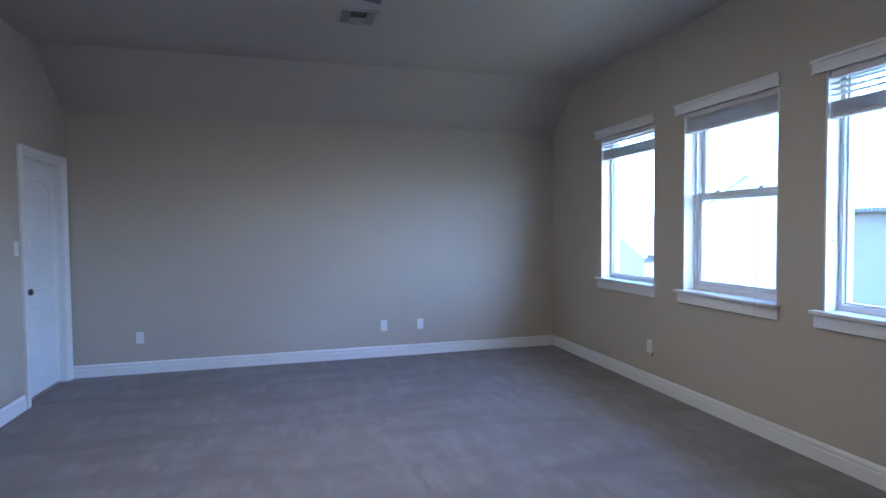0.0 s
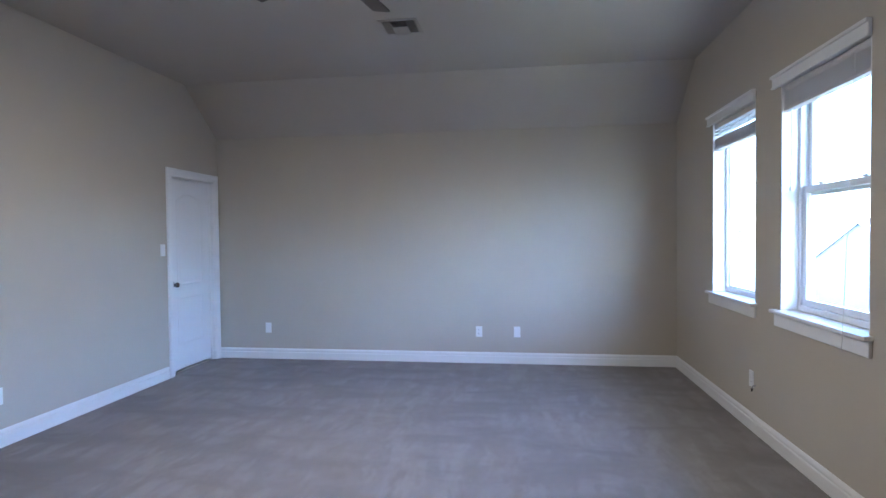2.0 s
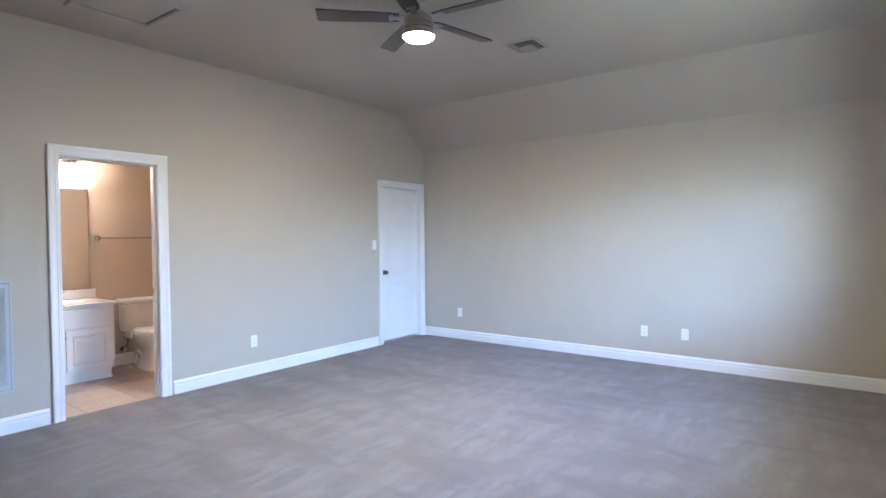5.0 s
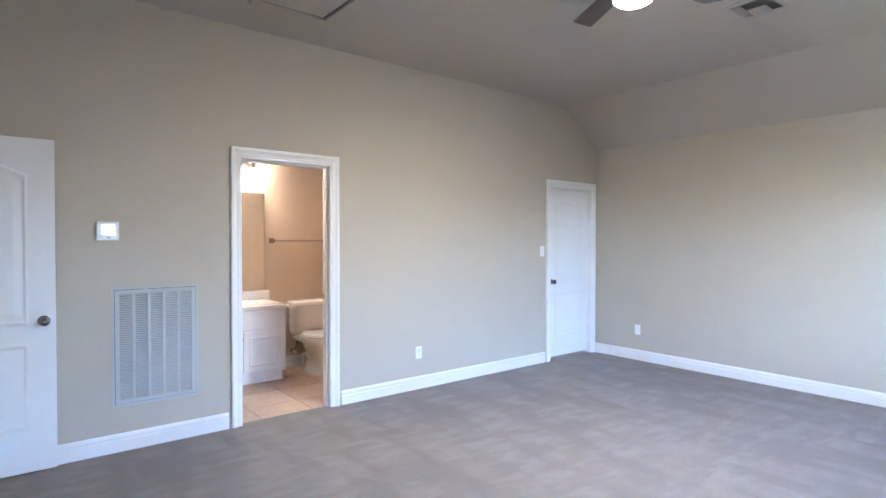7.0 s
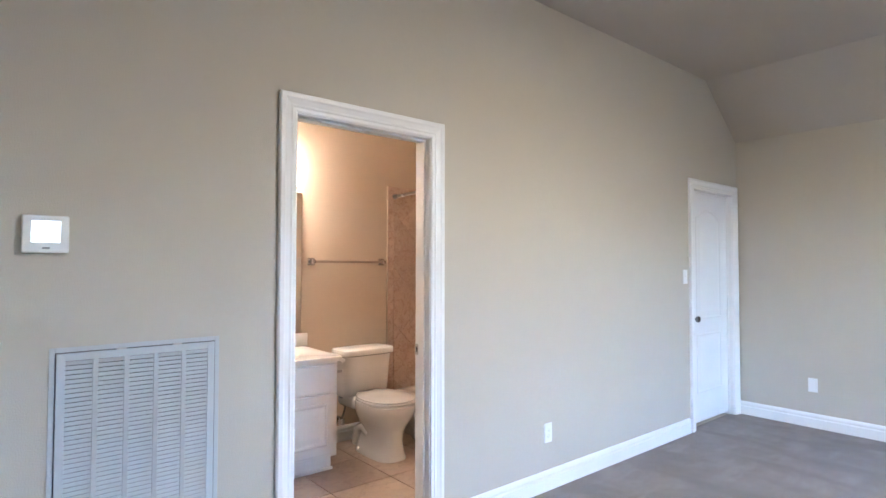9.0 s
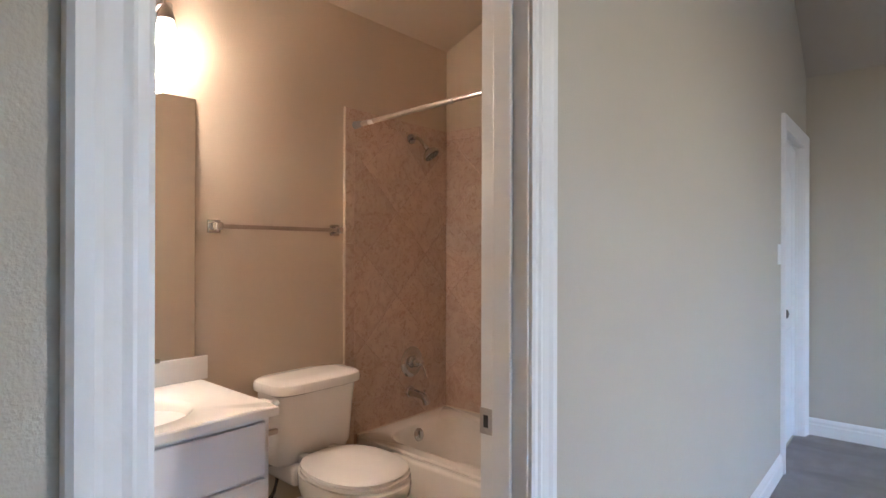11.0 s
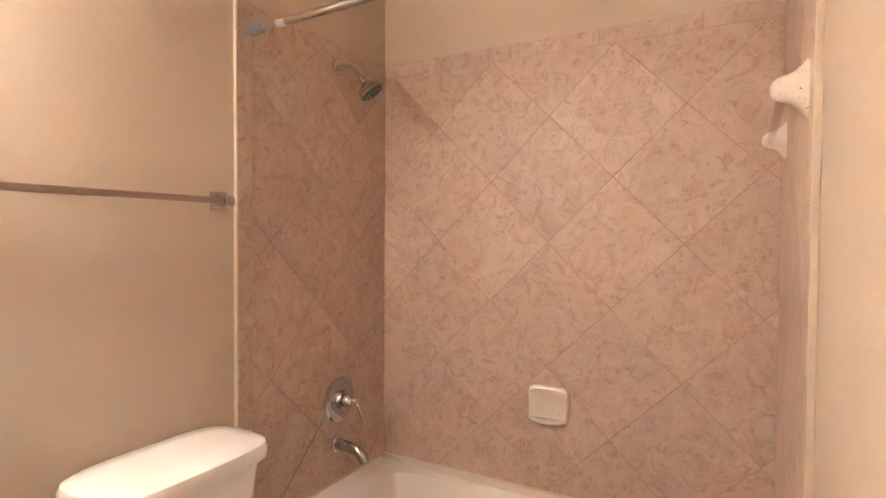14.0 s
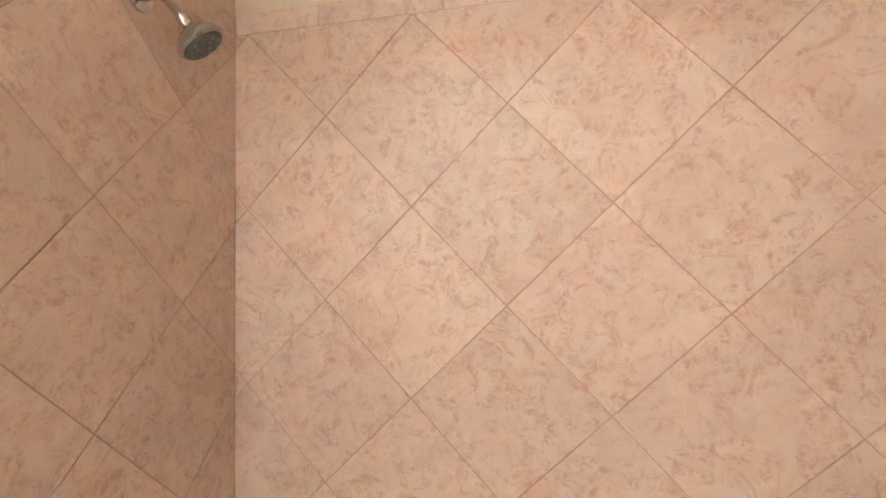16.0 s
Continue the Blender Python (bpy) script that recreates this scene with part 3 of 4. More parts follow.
# ---- bedroom wall plates ----
def plate(name, at, way, kind, label):
    """A wall plate facing way: kind outlet, blank, switch or double."""
    ang = math.degrees(math.atan2(way[1], way[0]))
    ob = thing(name, at, label, "outlet" if kind == "outlet" else ("switch" if kind != "blank" else "wall plate"), "wall plates", ang)
    w = 0.052 if kind == "double" else 0.035
    part("cover", boxes((0, 0.004 if kind == "double" else 0.006, -w, w, -0.058, 0.058), bevel=0.0019), PLASTIC, ob, "", True)
    if kind == "outlet":
        for z in (-0.02, 0.02):
            r = part("receptacle", boxes((0.005, 0.0075, -0.0165, 0.0165, z - 0.0135, z + 0.0135), bevel=0.002), PLASTIC, ob, "", True)
            for y, h in ((-0.006, 0.0045), (0.006, 0.0035)):
                part("slot", boxes((0.0074, 0.0078, y - 0.001, y + 0.001, z - h + 0.002, z + h + 0.002)), DARK, r, "", True)
            part("ground_hole", boxes((0.0074, 0.0078, -0.002, 0.002, z - 0.009, z - 0.0055)), DARK, r, "", True)
    elif kind in ("switch", "double"):
        for y in ((-0.023, 0.023) if kind == "double" else (0.0,)):
            part("toggle", boxes((0.003, 0.012, y - 0.0045, y + 0.0045, -0.004, 0.012), bevel=0.002), PLASTIC, ob, "", True)
    for z in ((-0.042, 0.042) if kind != "outlet" else (0.0,)):
        part("screw", lathe(((0, 0), (0.003, 0), (0.0025, 0.001), (0, 0.0012)), (0.004 if kind == "double" else 0.006, 0, z), (1, 0, 0), 8), PLASTIC, ob, "", True)


plate("wall_plate", (0.602, 0.0, 0.358), (0, -1), "blank", "white blank wall plate on the far wall")
plate("wall_outlet", (3.036, 0.0, 0.345), (0, -1), "outlet", "white duplex outlet on the far wall")
plate("wall_plate", (3.449, 0.0, 0.345), (0, -1), "blank", "white cable plate on the far wall")
plate("wall_outlet", (WX, -1.85, 0.362), (-1, 0), "outlet", "white duplex outlet below the windows")
plate("wall_outlet", (0.0, -2.762, 0.345), (1, 0), "outlet", "white duplex outlet near the bathroom door")
plate("light_switch", (0.0, -1.012, 1.283), (1, 0), "switch", "white light switch beside the closet door")
plate("light_switch", (BW, -3.568, 1.265), (-1, 0), "double", "white double switch beside the bathroom door")

cs = thing("cable_stub", (WX, -1.915, 0.325), "short dark cable end poking out of the wall", "cable")
part("cable", tube(((WX, -1.915, 0.33), (WX - 0.02, -1.915, 0.325), (WX - 0.026, -1.918, 0.305)), 0.004, 8), GREY_PLASTIC, cs, "", False, True)
part("plug", tube(((WX - 0.026, -1.918, 0.31), (WX - 0.028, -1.919, 0.29)), 0.006, 8), DARK, cs)

# thermostat
th = thing("thermostat", (0.0, -5.29, 1.47), "white wall thermostat with a backlit screen", "thermostat")
part("body", boxes((0, 0.022, -5.352, -5.226, 1.409, 1.531), bevel=0.005, seg=3), PLASTIC, th)
part("screen", boxes((0.0215, 0.0232, -5.327, -5.25, 1.443, 1.513), bevel=0.0006), SCREEN, th, "lit white screen")
part("button", boxes((0.0215, 0.024, -5.298, -5.278, 1.421, 1.428), bevel=0.001), GREY_PLASTIC, th)

# return-air grille
gy0, gy1, gz0, gz1 = -5.272, -4.733, 0.297, 1.096
gr = thing("return_air_grille", (0.0, (gy0 + gy1) / 2, gz0), "white steel return-air grille with louvers", "air grille")
for side in ((gy0, gy0 + 0.016, gz0, gz1), (gy1 - 0.016, gy1, gz0, gz1), (gy0 + 0.016, gy1 - 0.016, gz0, gz0 + 0.016), (gy0 + 0.016, gy1 - 0.016, gz1 - 0.016, gz1)):
    part("flange", boxes((0.0, 0.004, *side), bevel=0.001), GRILLE, gr)
fy0, fy1, fz0, fz1 = gy0 + 0.0195, gy1 - 0.0195, gz0 + 0.020, gz1 - 0.020
# dark sheet draws the shade between slats and round the face frame
part("backing", boxes((0.0005, 0.0018, gy0 + 0.01, gy1 - 0.01, gz0 + 0.01, gz1 - 0.01)), BACKING_SHADE, gr)
ncol, bw = 5, 0.016
cw = (fy1 - fy0 - 0.05 - bw * (ncol - 1)) / ncol
bars = [(0.002, 0.011, fy0, fy0 + 0.025, fz0, fz1), (0.002, 0.011, fy1 - 0.025, fy1, fz0, fz1), (0.002, 0.011, fy0 + 0.025, fy1 - 0.025, fz0, fz0 + 0.025), (0.002, 0.011, fy0 + 0.025, fy1 - 0.025, fz1 - 0.025, fz1)]
cols = []
for i in range(ncol):
    ya = fy0 + 0.025 + i * (cw + bw)
    cols.append((ya, ya + cw))
    if i < ncol - 1:
        bars.append((0.002, 0.011, ya + cw, ya + cw + bw, fz0 + 0.025, fz1 - 0.025))
part("face_frame", boxes(*bars, bevel=0.001), GRILLE, gr)
ns = 46
sm = None
for ya, yb in cols:
    for k in range(ns):
        z = fz0 + 0.025 + (fz1 - fz0 - 0.05) * (k + 0.5) / ns
        if sm is None:
            bm = boxes((-0.007, 0.007, -cw / 2, cw / 2, -0.0007, 0.0007))
            bm.transform(Matrix.Rotation(radians(52), 4, "Y"))
            s = part("slat", bm, GRILLE, gr, "", True)
            sm = s
        else:
            s = sm.copy()
            scene.collection.objects.link(s)
        s.location = (0.0082, (ya + yb) / 2 - (gy0 + gy1) / 2, z - gz0)
part("hinge_tab", boxes((0.003, 0.013, -4.90, -4.87, gz1 - 0.02, gz1 - 0.014), bevel=0.001), NICKEL, gr)
part("hinge_tab", boxes((0.003, 0.013, -5.08, -5.05, gz1 - 0.02, gz1 - 0.014), bevel=0.001), NICKEL, gr)

# ---- ceiling fittings ----
vx0, vx1, vy0, vy1 = 2.430, 2.732, -1.945, -1.640
ve = thing("ceiling_register", (2.581, -1.793, H), "white steel ceiling register with three-way louvers", "air vent")
part("frame", boxes((vx0, vx1, vy0, vy0 + 0.028, H - 0.008, H), (vx0, vx1, vy1 - 0.028, vy1, H - 0.008, H), (vx0, vx0 + 0.028, vy0 + 0.028, vy1 - 0.028, H - 0.008, H), (vx1 - 0.028, vx1, vy0 + 0.028, vy1 - 0.028, H - 0.008, H), bevel=0.003), CEIL, ve)
# dark sheet draws the shade seen through the slits
part("backing", boxes((vx0 + 0.028, vx1 - 0.028, vy0 + 0.028, vy1 - 0.028, H - 0.0015, H)), BACKING_SHADE, ve)
for bank, (ua, ub) in enumerate(((vx0 + 0.03, vx0 + 0.088), (vx0 + 0.092, vx1 - 0.092), (vx1 - 0.088, vx1 - 0.03))):
    for k in range(9 if bank == 1 else 5):
        if bank == 1:
            u = vy0 + 0.042 + k * (vy1 - vy0 - 0.084) / 8
            bm = boxes((-(ub - ua) / 2, (ub - ua) / 2, -0.015, 0.015, -0.0006, 0.0006))
            bm.transform(Matrix.Translation(((ua + ub) / 2, u, H - 0.0105)) @ Matrix.Rotation(radians(28 if k < 4 else -28), 4, "X"))
        else:
            u = ua + 0.005 + k * 0.0125
            bm = boxes((-0.005, 0.005, -(vy1 - vy0) / 2 + 0.032, (vy1 - vy0) / 2 - 0.032, -0.0006, 0.0006))
            bm.transform(Matrix.Translation((u, (vy0 + vy1) / 2, H - 0.0075)) @ Matrix.Rotation(radians(50 if bank else -50), 4, "Y"))
        part("slat", bm, VENT, ve)

hx0, hx1, hy0, hy1 = 0.49, 1.10, -4.53, -3.95
ha = thing("attic_hatch", (0.795, -4.24, H), "painted attic hatch with moulded trim in the ceiling", "attic hatch")
part("trim", boxes((hx0, hx1, hy0, hy0 + 0.055, H - 0.024, H), (hx0, hx1, hy1 - 0.055, hy1, H - 0.024, H), (hx0, hx0 + 0.055, hy0 + 0.055, hy1 - 0.055, H - 0.024, H), (hx1 - 0.055, hx1, hy0 + 0.055, hy1 - 0.055, H - 0.024, H), bevel=0.005), CEIL, ha)
part("panel", boxes((hx0 + 0.07, hx1 - 0.07, hy0 + 0.07, hy1 - 0.07, H - 0.005, H), bevel=0.001), CEIL, ha)
# near-black sheet paints the shadow line between trim and panel
part("gap", boxes((hx0 + 0.055, hx1 - 0.055, hy0 + 0.055, hy1 - 0.055, H - 0.0015, H)), DARK, ha)

FX, FY = 2.465, -3.105
fan = thing("ceiling_fan", (FX, FY, H), "ceiling fan with dark blades, nickel motor and lit lamp", "ceiling fan")
part("canopy", lathe(((0, 0), (0.07, 0), (0.068, -0.02), (0.045, -0.05), (0.016, -0.055), (0, -0.055)), (FX, FY, H)), NICKEL, fan, "", False, True)
part("down_rod", tube(((FX, FY, H - 0.05), (FX, FY, 2.895)), 0.0125), NICKEL, fan, "", False, True)
part("motor_housing", lathe(((0, 2.905), (0.03, 2.905), (0.06, 2.895), (0.095, 2.870), (0.10, 2.855), (0.10, 2.760), (0.096, 2.755), (0, 2.755)), (FX, FY, 0), n=40), NICKEL, fan, "brushed nickel motor housing", False, True)
for z in (2.785, 2.815):
    part("housing_band", lathe(((0.1005, z - 0.004), (0.1025, z - 0.002), (0.1025, z + 0.002), (0.1005, z + 0.004)), (FX, FY, 0), n=40), CHROME, fan, "", False, True)
part("lamp_ring", lathe(((0.098, 2.758), (0.112, 2.755), (0.112, 2.738), (0.106, 2.736), (0.098, 2.740)), (FX, FY, 0), n=40), NICKEL, fan, "", False, True)
part("lamp_diffuser", lathe(((0, 2.712), (0.05, 2.715), (0.085, 2.723), (0.104, 2.738), (0.1, 2.750), (0, 2.750)), (FX, FY, 0), n=40), LAMP, fan, "lit frosted diffuser", False, True)
for k in range(5):
    ang = radians(79 + 72 * k)
    bm = bmesh.new()
    prof = ((0.13, 0.045), (0.2, 0.056), (0.45, 0.062), (0.66, 0.066), (0.675, 0.06))
    top, bot = [], []
    pts = [(r, -w) for r, w in prof] + [(r, w * 0.94) for r, w in reversed(prof)]
    for r, w in pts:
        top.append(bm.verts.new((r, w, 0.004)))
        bot.append(bm.verts.new((r, w, -0.004)))
    bm.faces.new(top), bm.faces.new(bot[::-1])
    for i in range(len(pts)):
        j = (i + 1) % len(pts)
        bm.faces.new((top[i], bot[i], bot[j], top[j]))
    m = Matrix.Translation((FX, FY, 2.866)) @ Matrix.Rotation(ang, 4, "Z") @ Matrix.Rotation(radians(11), 4, "X")
    bm.transform(m)
    blade = part("blade", bm, BLADE, fan, "dark stained wood blade")
    bm = boxes((0.08, 0.2, -0.02, 0.02, -0.010, -0.004), (0.17, 0.2, -0.035, 0.035, -0.010, -0.004), bevel=0.002)
    bm.transform(m)
    part("blade_iron", bm, NICKEL, blade)

# ---- bathroom ----
# tub
tx0, tx1, ty0, ty1, tz = BX + 0.012, -0.132, -2.79, BY - 0.012, 0.332
tub = thing("bathtub", ((tx0 + tx1) / 2, (ty0 + ty1) / 2, 0), "white enamel alcove bathtub with a bowed apron", "bathtub")
cx, cy = (tx0 + tx1) / 2, (ty0 + ty1) / 2
hx, hy = (tx1 - tx0) / 2, (ty1 - ty0) / 2
bm = loft(((cx, cy, tz - 0.03, hx, hy, 60), (cx, cy, tz - 0.008, hx, hy, 60), (cx, cy, tz, hx - 0.008, hy - 0.008, 40),
           (cx + 0.01, cy + 0.0, tz, hx - 0.075, hy - 0.065, 7), (cx + 0.01, cy, tz - 0.012, hx - 0.092, hy - 0.078, 6), (cx + 0.015, cy, tz - 0.14, hx - 0.13, hy - 0.10, 5),
           (cx + 0.02, cy, tz - 0.24, hx - 0.18, hy - 0.13, 4.5), (cx + 0.02, cy, tz - 0.27, hx - 0.26, hy - 0.2, 4)), 96)
bmesh.ops.delete(bm, geom=[f for f in bm.faces if len(f.verts) > 4 and f.calc_center_median().z > 0.2], context="FACES_ONLY")
part("basin", bm, ENAMEL, tub, "", False, True)
part("apron", boxes((tx0, tx1, ty0 + 0.006, ty0 + 0.03, 0, tz - 0.012), bevel=0.006), ENAMEL, tub)
part("apron_panel", boxes((tx0 + 0.285, tx1 - 0.02, ty0 - 0.038, ty0 + 0.012, 0, tz - 0.014), bevel=0.014, seg=3), ENAMEL, tub, "", False, True)
ov = part("overflow_plate", lathe(((0, 0.004), (0.036, 0.0), (0.036, 0.004), (0.03, 0.009), (0, 0.011)), (BX + 0.133, -2.44, 0.272), (1, 0, 0.25), 28), CHROME, tub, "round chrome overflow plate", False, True)
part("lever", boxes((BX + 0.141, BX + 0.150, -2.444, -2.436, 0.256, 0.298), bevel=0.002), CHROME, ov)
part("drain", lathe(((0, 0), (0.035, 0), (0.033, 0.003), (0.02, 0.004), (0, 0.002)), (BX + 0.32, -2.40, tz - 0.27), (0, 0, 1)), CHROME, tub, "", False, True)

# toilet
TY = -3.198
to = thing("toilet", (-1.2, TY, 0), "white two-piece toilet with lid closed", "toilet")
TK = TY + 0.012
part("tank", loft(((-1.495, TK, 0.385, 0.092, 0.19, 4), (-1.492, TK, 0.42, 0.102, 0.203, 4.5), (-1.484, TK, 0.60, 0.112, 0.207, 4.5), (-1.478, TK, 0.698, 0.118, 0.214, 4.5)), 64), PORCELAIN, to, "", False, True)
part("tank_lid", loft(((-1.474, TK, 0.692, 0.124, 0.221, 4.5), (-1.472, TK, 0.698, 0.134, 0.231, 4.3), (-1.472, TK, 0.722, 0.136, 0.234, 4.2), (-1.472, TK, 0.736, 0.130, 0.229, 4.2), (-1.474, TK, 0.744, 0.115, 0.216, 4), (-1.478, TK, 0.748, 0.06, 0.17, 3.5)), 64), PORCELAIN, to, "", False, True)
fl = part("flush_lever", tube(((-1.41, TK - 0.195, 0.668), (-1.41, TK - 0.226, 0.668)), 0.015), PORCELAIN, to, "white flush lever on the side of the tank", False, True)
part("lever_arm", tube(((-1.385, TK - 0.230, 0.668), (-1.41, TK - 0.232, 0.669), (-1.45, TK - 0.234, 0.673), (-1.495, TK - 0.230, 0.664)), (0.012, 0.013, 0.010, 0.006), 14), PORCELAIN, fl, "", False, True)
bowl = ((-1.205, TY, 0.0, 0.235, 0.122, 3.0), (-1.205, TY, 0.018, 0.235, 0.122, 3.0), (-1.205, TY, 0.04, 0.226, 0.112, 2.9), (-1.20, TY, 0.13, 0.214, 0.103, 2.6), (-1.19, TY, 0.20, 0.216, 0.112, 2.4), (-1.178, TY, 0.24, 0.228, 0.132, 2.35), (-1.165, TY, 0.28, 0.245, 0.158, 2.3), (-1.15, TY, 0.335, 0.262, 0.181, 2.25), (-1.145, TY, 0.372, 0.268, 0.187, 2.2), (-1.145, TY, 0.388, 0.266, 0.186, 2.2), (-1.145, TY, 0.395, 0.25, 0.172, 2.2))
part("bowl", loft(bowl, 56), PORCELAIN, to, "", False, True)
part("deck", boxes((-1.60, -1.36, TY - 0.14, TY + 0.14, 0.30, 0.39), bevel=0.025, seg=3), PORCELAIN, to, "", False, True)
part("trapway", tube(((-1.22, TY - 0.085, 0.15), (-1.29, TY - 0.088, 0.19), (-1.36, TY - 0.085, 0.16), (-1.40, TY - 0.082, 0.09), (-1.42, TY - 0.08, 0.04)), (0.03, 0.036, 0.036, 0.034, 0.03)), PORCELAIN, to, "", False, True)
part("trapway", tube(((-1.22, TY + 0.085, 0.15), (-1.29, TY + 0.088, 0.19), (-1.36, TY + 0.085, 0.16), (-1.40, TY + 0.082, 0.09), (-1.42, TY + 0.08, 0.04)), (0.03, 0.036, 0.036, 0.034, 0.03)), PORCELAIN, to, "", False, True)
part("seat", loft(((-1.135, TY, 0.396, 0.235, 0.186, 2.3), (-1.135, TY, 0.399, 0.242, 0.19, 2.3), (-1.135, TY, 0.411, 0.242, 0.19, 2.3), (-1.135, TY, 0.414, 0.236, 0.185, 2.3)), 56), PORCELAIN, to, "", False, True)
part("lid", loft(((-1.138, TY, 0.4155, 0.232, 0.184, 2.3), (-1.138, TY, 0.4175, 0.239, 0.189, 2.3), (-1.138, TY, 0.426, 0.237, 0.187, 2.3), (-1.14, TY, 0.432, 0.21, 0.165, 2.3), (-1.14, TY, 0.434, 0.1, 0.08, 2.2)), 56), PORCELAIN, to, "closed white lid", False, True)
for dy in (-0.075, 0.075):
    part("seat_hinge", boxes((-1.40, -1.36, TY + dy - 0.02, TY + dy + 0.02, 0.39, 0.425), bevel=0.006), PORCELAIN, to)
part("bolt_cap", lathe(((0, 0.022), (0.008, 0.02), (0.013, 0.01), (0.014, 0)), (-1.33, TY - 0.112, 0.016)), PORCELAIN, to, "", False, True)
VYS = TY - 0.125
part("supply_hose", tube(((-1.575, VYS, 0.18), (-1.565, VYS + 0.02, 0.22), (-1.555, VYS + 0.03, 0.28), (-1.545, VYS + 0.005, 0.33), (-1.53, VYS - 0.015, 0.39)), 0.0085), KNOB, to, "braided supply hose", False, True)
part("supply_nut", lathe(((0, 0), (0.02, 0), (0.022, 0.02), (0.026, 0.035), (0, 0.035)), (-1.53, VYS - 0.015, 0.36), n=12), GREY_PLASTIC, to, "plastic coupling nut", False, True)
sv = part("stop_valve", tube(((-1.628, VYS, 0.17), (-1.565, VYS, 0.17)), 0.015), CHROME, to, "chrome stop valve", False, True)
part("escutcheon", lathe(((0, 0), (0.034, 0), (0.03, 0.006), (0.017, 0.009), (0, 0.009)), (BX, VYS, 0.17), (1, 0, 0)), CHROME, sv, "", False, True)
part("valve_handle", loft(((-1.555, VYS, 0.145, 0.01, 0.026, 2), (-1.555, VYS, 0.195, 0.01, 0.026, 2)), 16), CHROME, sv, "", False, True)

# vanity
VY0, VY1, VF = -4.48, -3.618, -1.092
va = thing("vanity_cabinet", (-1.35, (VY0 + VY1) / 2, 0), "white painted vanity cabinet with raised-panel doors", "vanity")
part("body", boxes((BX + 0.002, VF, VY0, VY1, 0.105, 0.738), bevel=0.002), CABINET, va)
part("toe_kick", boxes((BX + 0.002, VF - 0.06, VY0, VY1 - 0.012, 0.0, 0.105)), CABINET, va)
part("shoe_moulding", boxes((VF - 0.06, VF - 0.048, VY0, VY1 - 0.002, 0.0, 0.02), bevel=0.004), CABINET, va)
ym = (VY0 + VY1) / 2
dr = part("drawer_front", boxes((VF, VF + 0.018, VY0 + 0.02, VY1 - 0.02, 0.535, 0.715), bevel=0.004), CABINET, va)
for ya, yb in ((VY0 + 0.02, ym - 0.003), (ym + 0.003, VY1 - 0.02)):
    d = part("door", boxes((VF, VF + 0.018, ya, yb, 0.13, 0.522), bevel=0.004), CABINET, va)
    part("raised_panel", arch_panel(VF + 0.018, ya + 0.055, yb - 0.055, 0.185, 0.467, 0, 1), CABINET, d)
    part("hinge", boxes((VF + 0.001, VF + 0.02, ya - 0.004, ya + 0.0, 0.44, 0.47)), NICKEL, d)
ph = thing("paper_holder", (-1.132, VY1, 0.652), "nickel toilet paper holder arm on the vanity side", "paper holder")
part("mount", boxes((-1.150, -1.114, VY1, VY1 + 0.006, 0.634, 0.670), bevel=0.002), NICKEL, ph)
part("arm", boxes((-1.142, -1.122, VY1 + 0.005, VY1 + 0.058, 0.643, 0.662), bevel=0.004, seg=3), NICKEL, ph, "", False, True)
ct = thing("countertop", (-1.34, (VY0 + VY1) / 2, 0.74), "white cultured marble top with moulded oval basin", "countertop")
cxa, cxb, cya, cyb = BX + 0.001, -1.047, VY0 - 0.012, -3.606
SX, SY = -1.30, -4.02
bm = bmesh.new()
n = 64
def rect_pt(a, z, inset=0.0):
    c, s = math.cos(a), math.sin(a)
    t = 1e9
    for comp, lo, hi in ((c, cxa + inset - SX, cxb - inset - SX), (s, cya + inset - SY, cyb - inset - SY)):
        if comp > 1e-9:
            t = min(t, hi / comp)
        elif comp < -1e-9:
            t = min(t, lo / comp)
    return (SX + c * t, SY + s * t, z)
angs = sorted([2 * math.pi * k / n for k in range(n)] + [math.atan2(y - SY, x - SX) % (2 * math.pi) for x in (cxa, cxb) for y in (cya, cyb)])
N = len(angs)
rings = [[bm.verts.new(rect_pt(a, 0.738)) for a in angs], [bm.verts.new(rect_pt(a, 0.764)) for a in angs], [bm.verts.new(rect_pt(a, 0.770, 0.006)) for a in angs]]
for sxr, syr, z in ((0.178, 0.228, 0.770), (0.170, 0.220, 0.766), (0.158, 0.207, 0.752), (0.135, 0.18, 0.70), (0.10, 0.135, 0.655), (0.05, 0.065, 0.635)):
    rings.append([bm.verts.new((SX + sxr * math.cos(a), SY + syr * math.sin(a), z)) for a in angs])
for ra, rb in zip(rings, rings[1:]):
    for i in range(N):
        bm.faces.new((ra[i], ra[(i + 1) % N], rb[(i + 1) % N], rb[i]))
bm.faces.new(rings[-1])
part("top", bm, COUNTER, ct, "", False, True)
part("drain", lathe(((0, 0.002), (0.022, 0.003), (0.024, 0)), (SX, SY, 0.6355)), CHROME, ct, "", False, True)
part("backsplash", boxes((BX + 0.001, BX + 0.022, cya, -3.586, 0.7705, 0.867), bevel=0.004, seg=3), COUNTER, ct, "", False, True)
fa = thing("faucet", (-1.53, SY, 0.77), "chrome two-handle centerset faucet on the vanity", "faucet")
part("base", loft(((-1.535, SY, 0.77, 0.028, 0.082, 3), (-1.535, SY, 0.782, 0.027, 0.08, 3), (-1.535, SY, 0.788, 0.02, 0.072, 3)), 40), CHROME, fa, "", False, True)
part("spout", tube(((-1.535, SY, 0.785), (-1.535, SY, 0.83), (-1.522, SY, 0.858), (-1.49, SY, 0.87), (-1.45, SY, 0.862), (-1.425, SY, 0.838)), (0.019, 0.016, 0.0145, 0.014, 0.013, 0.012), 18), CHROME, fa, "", False, True)
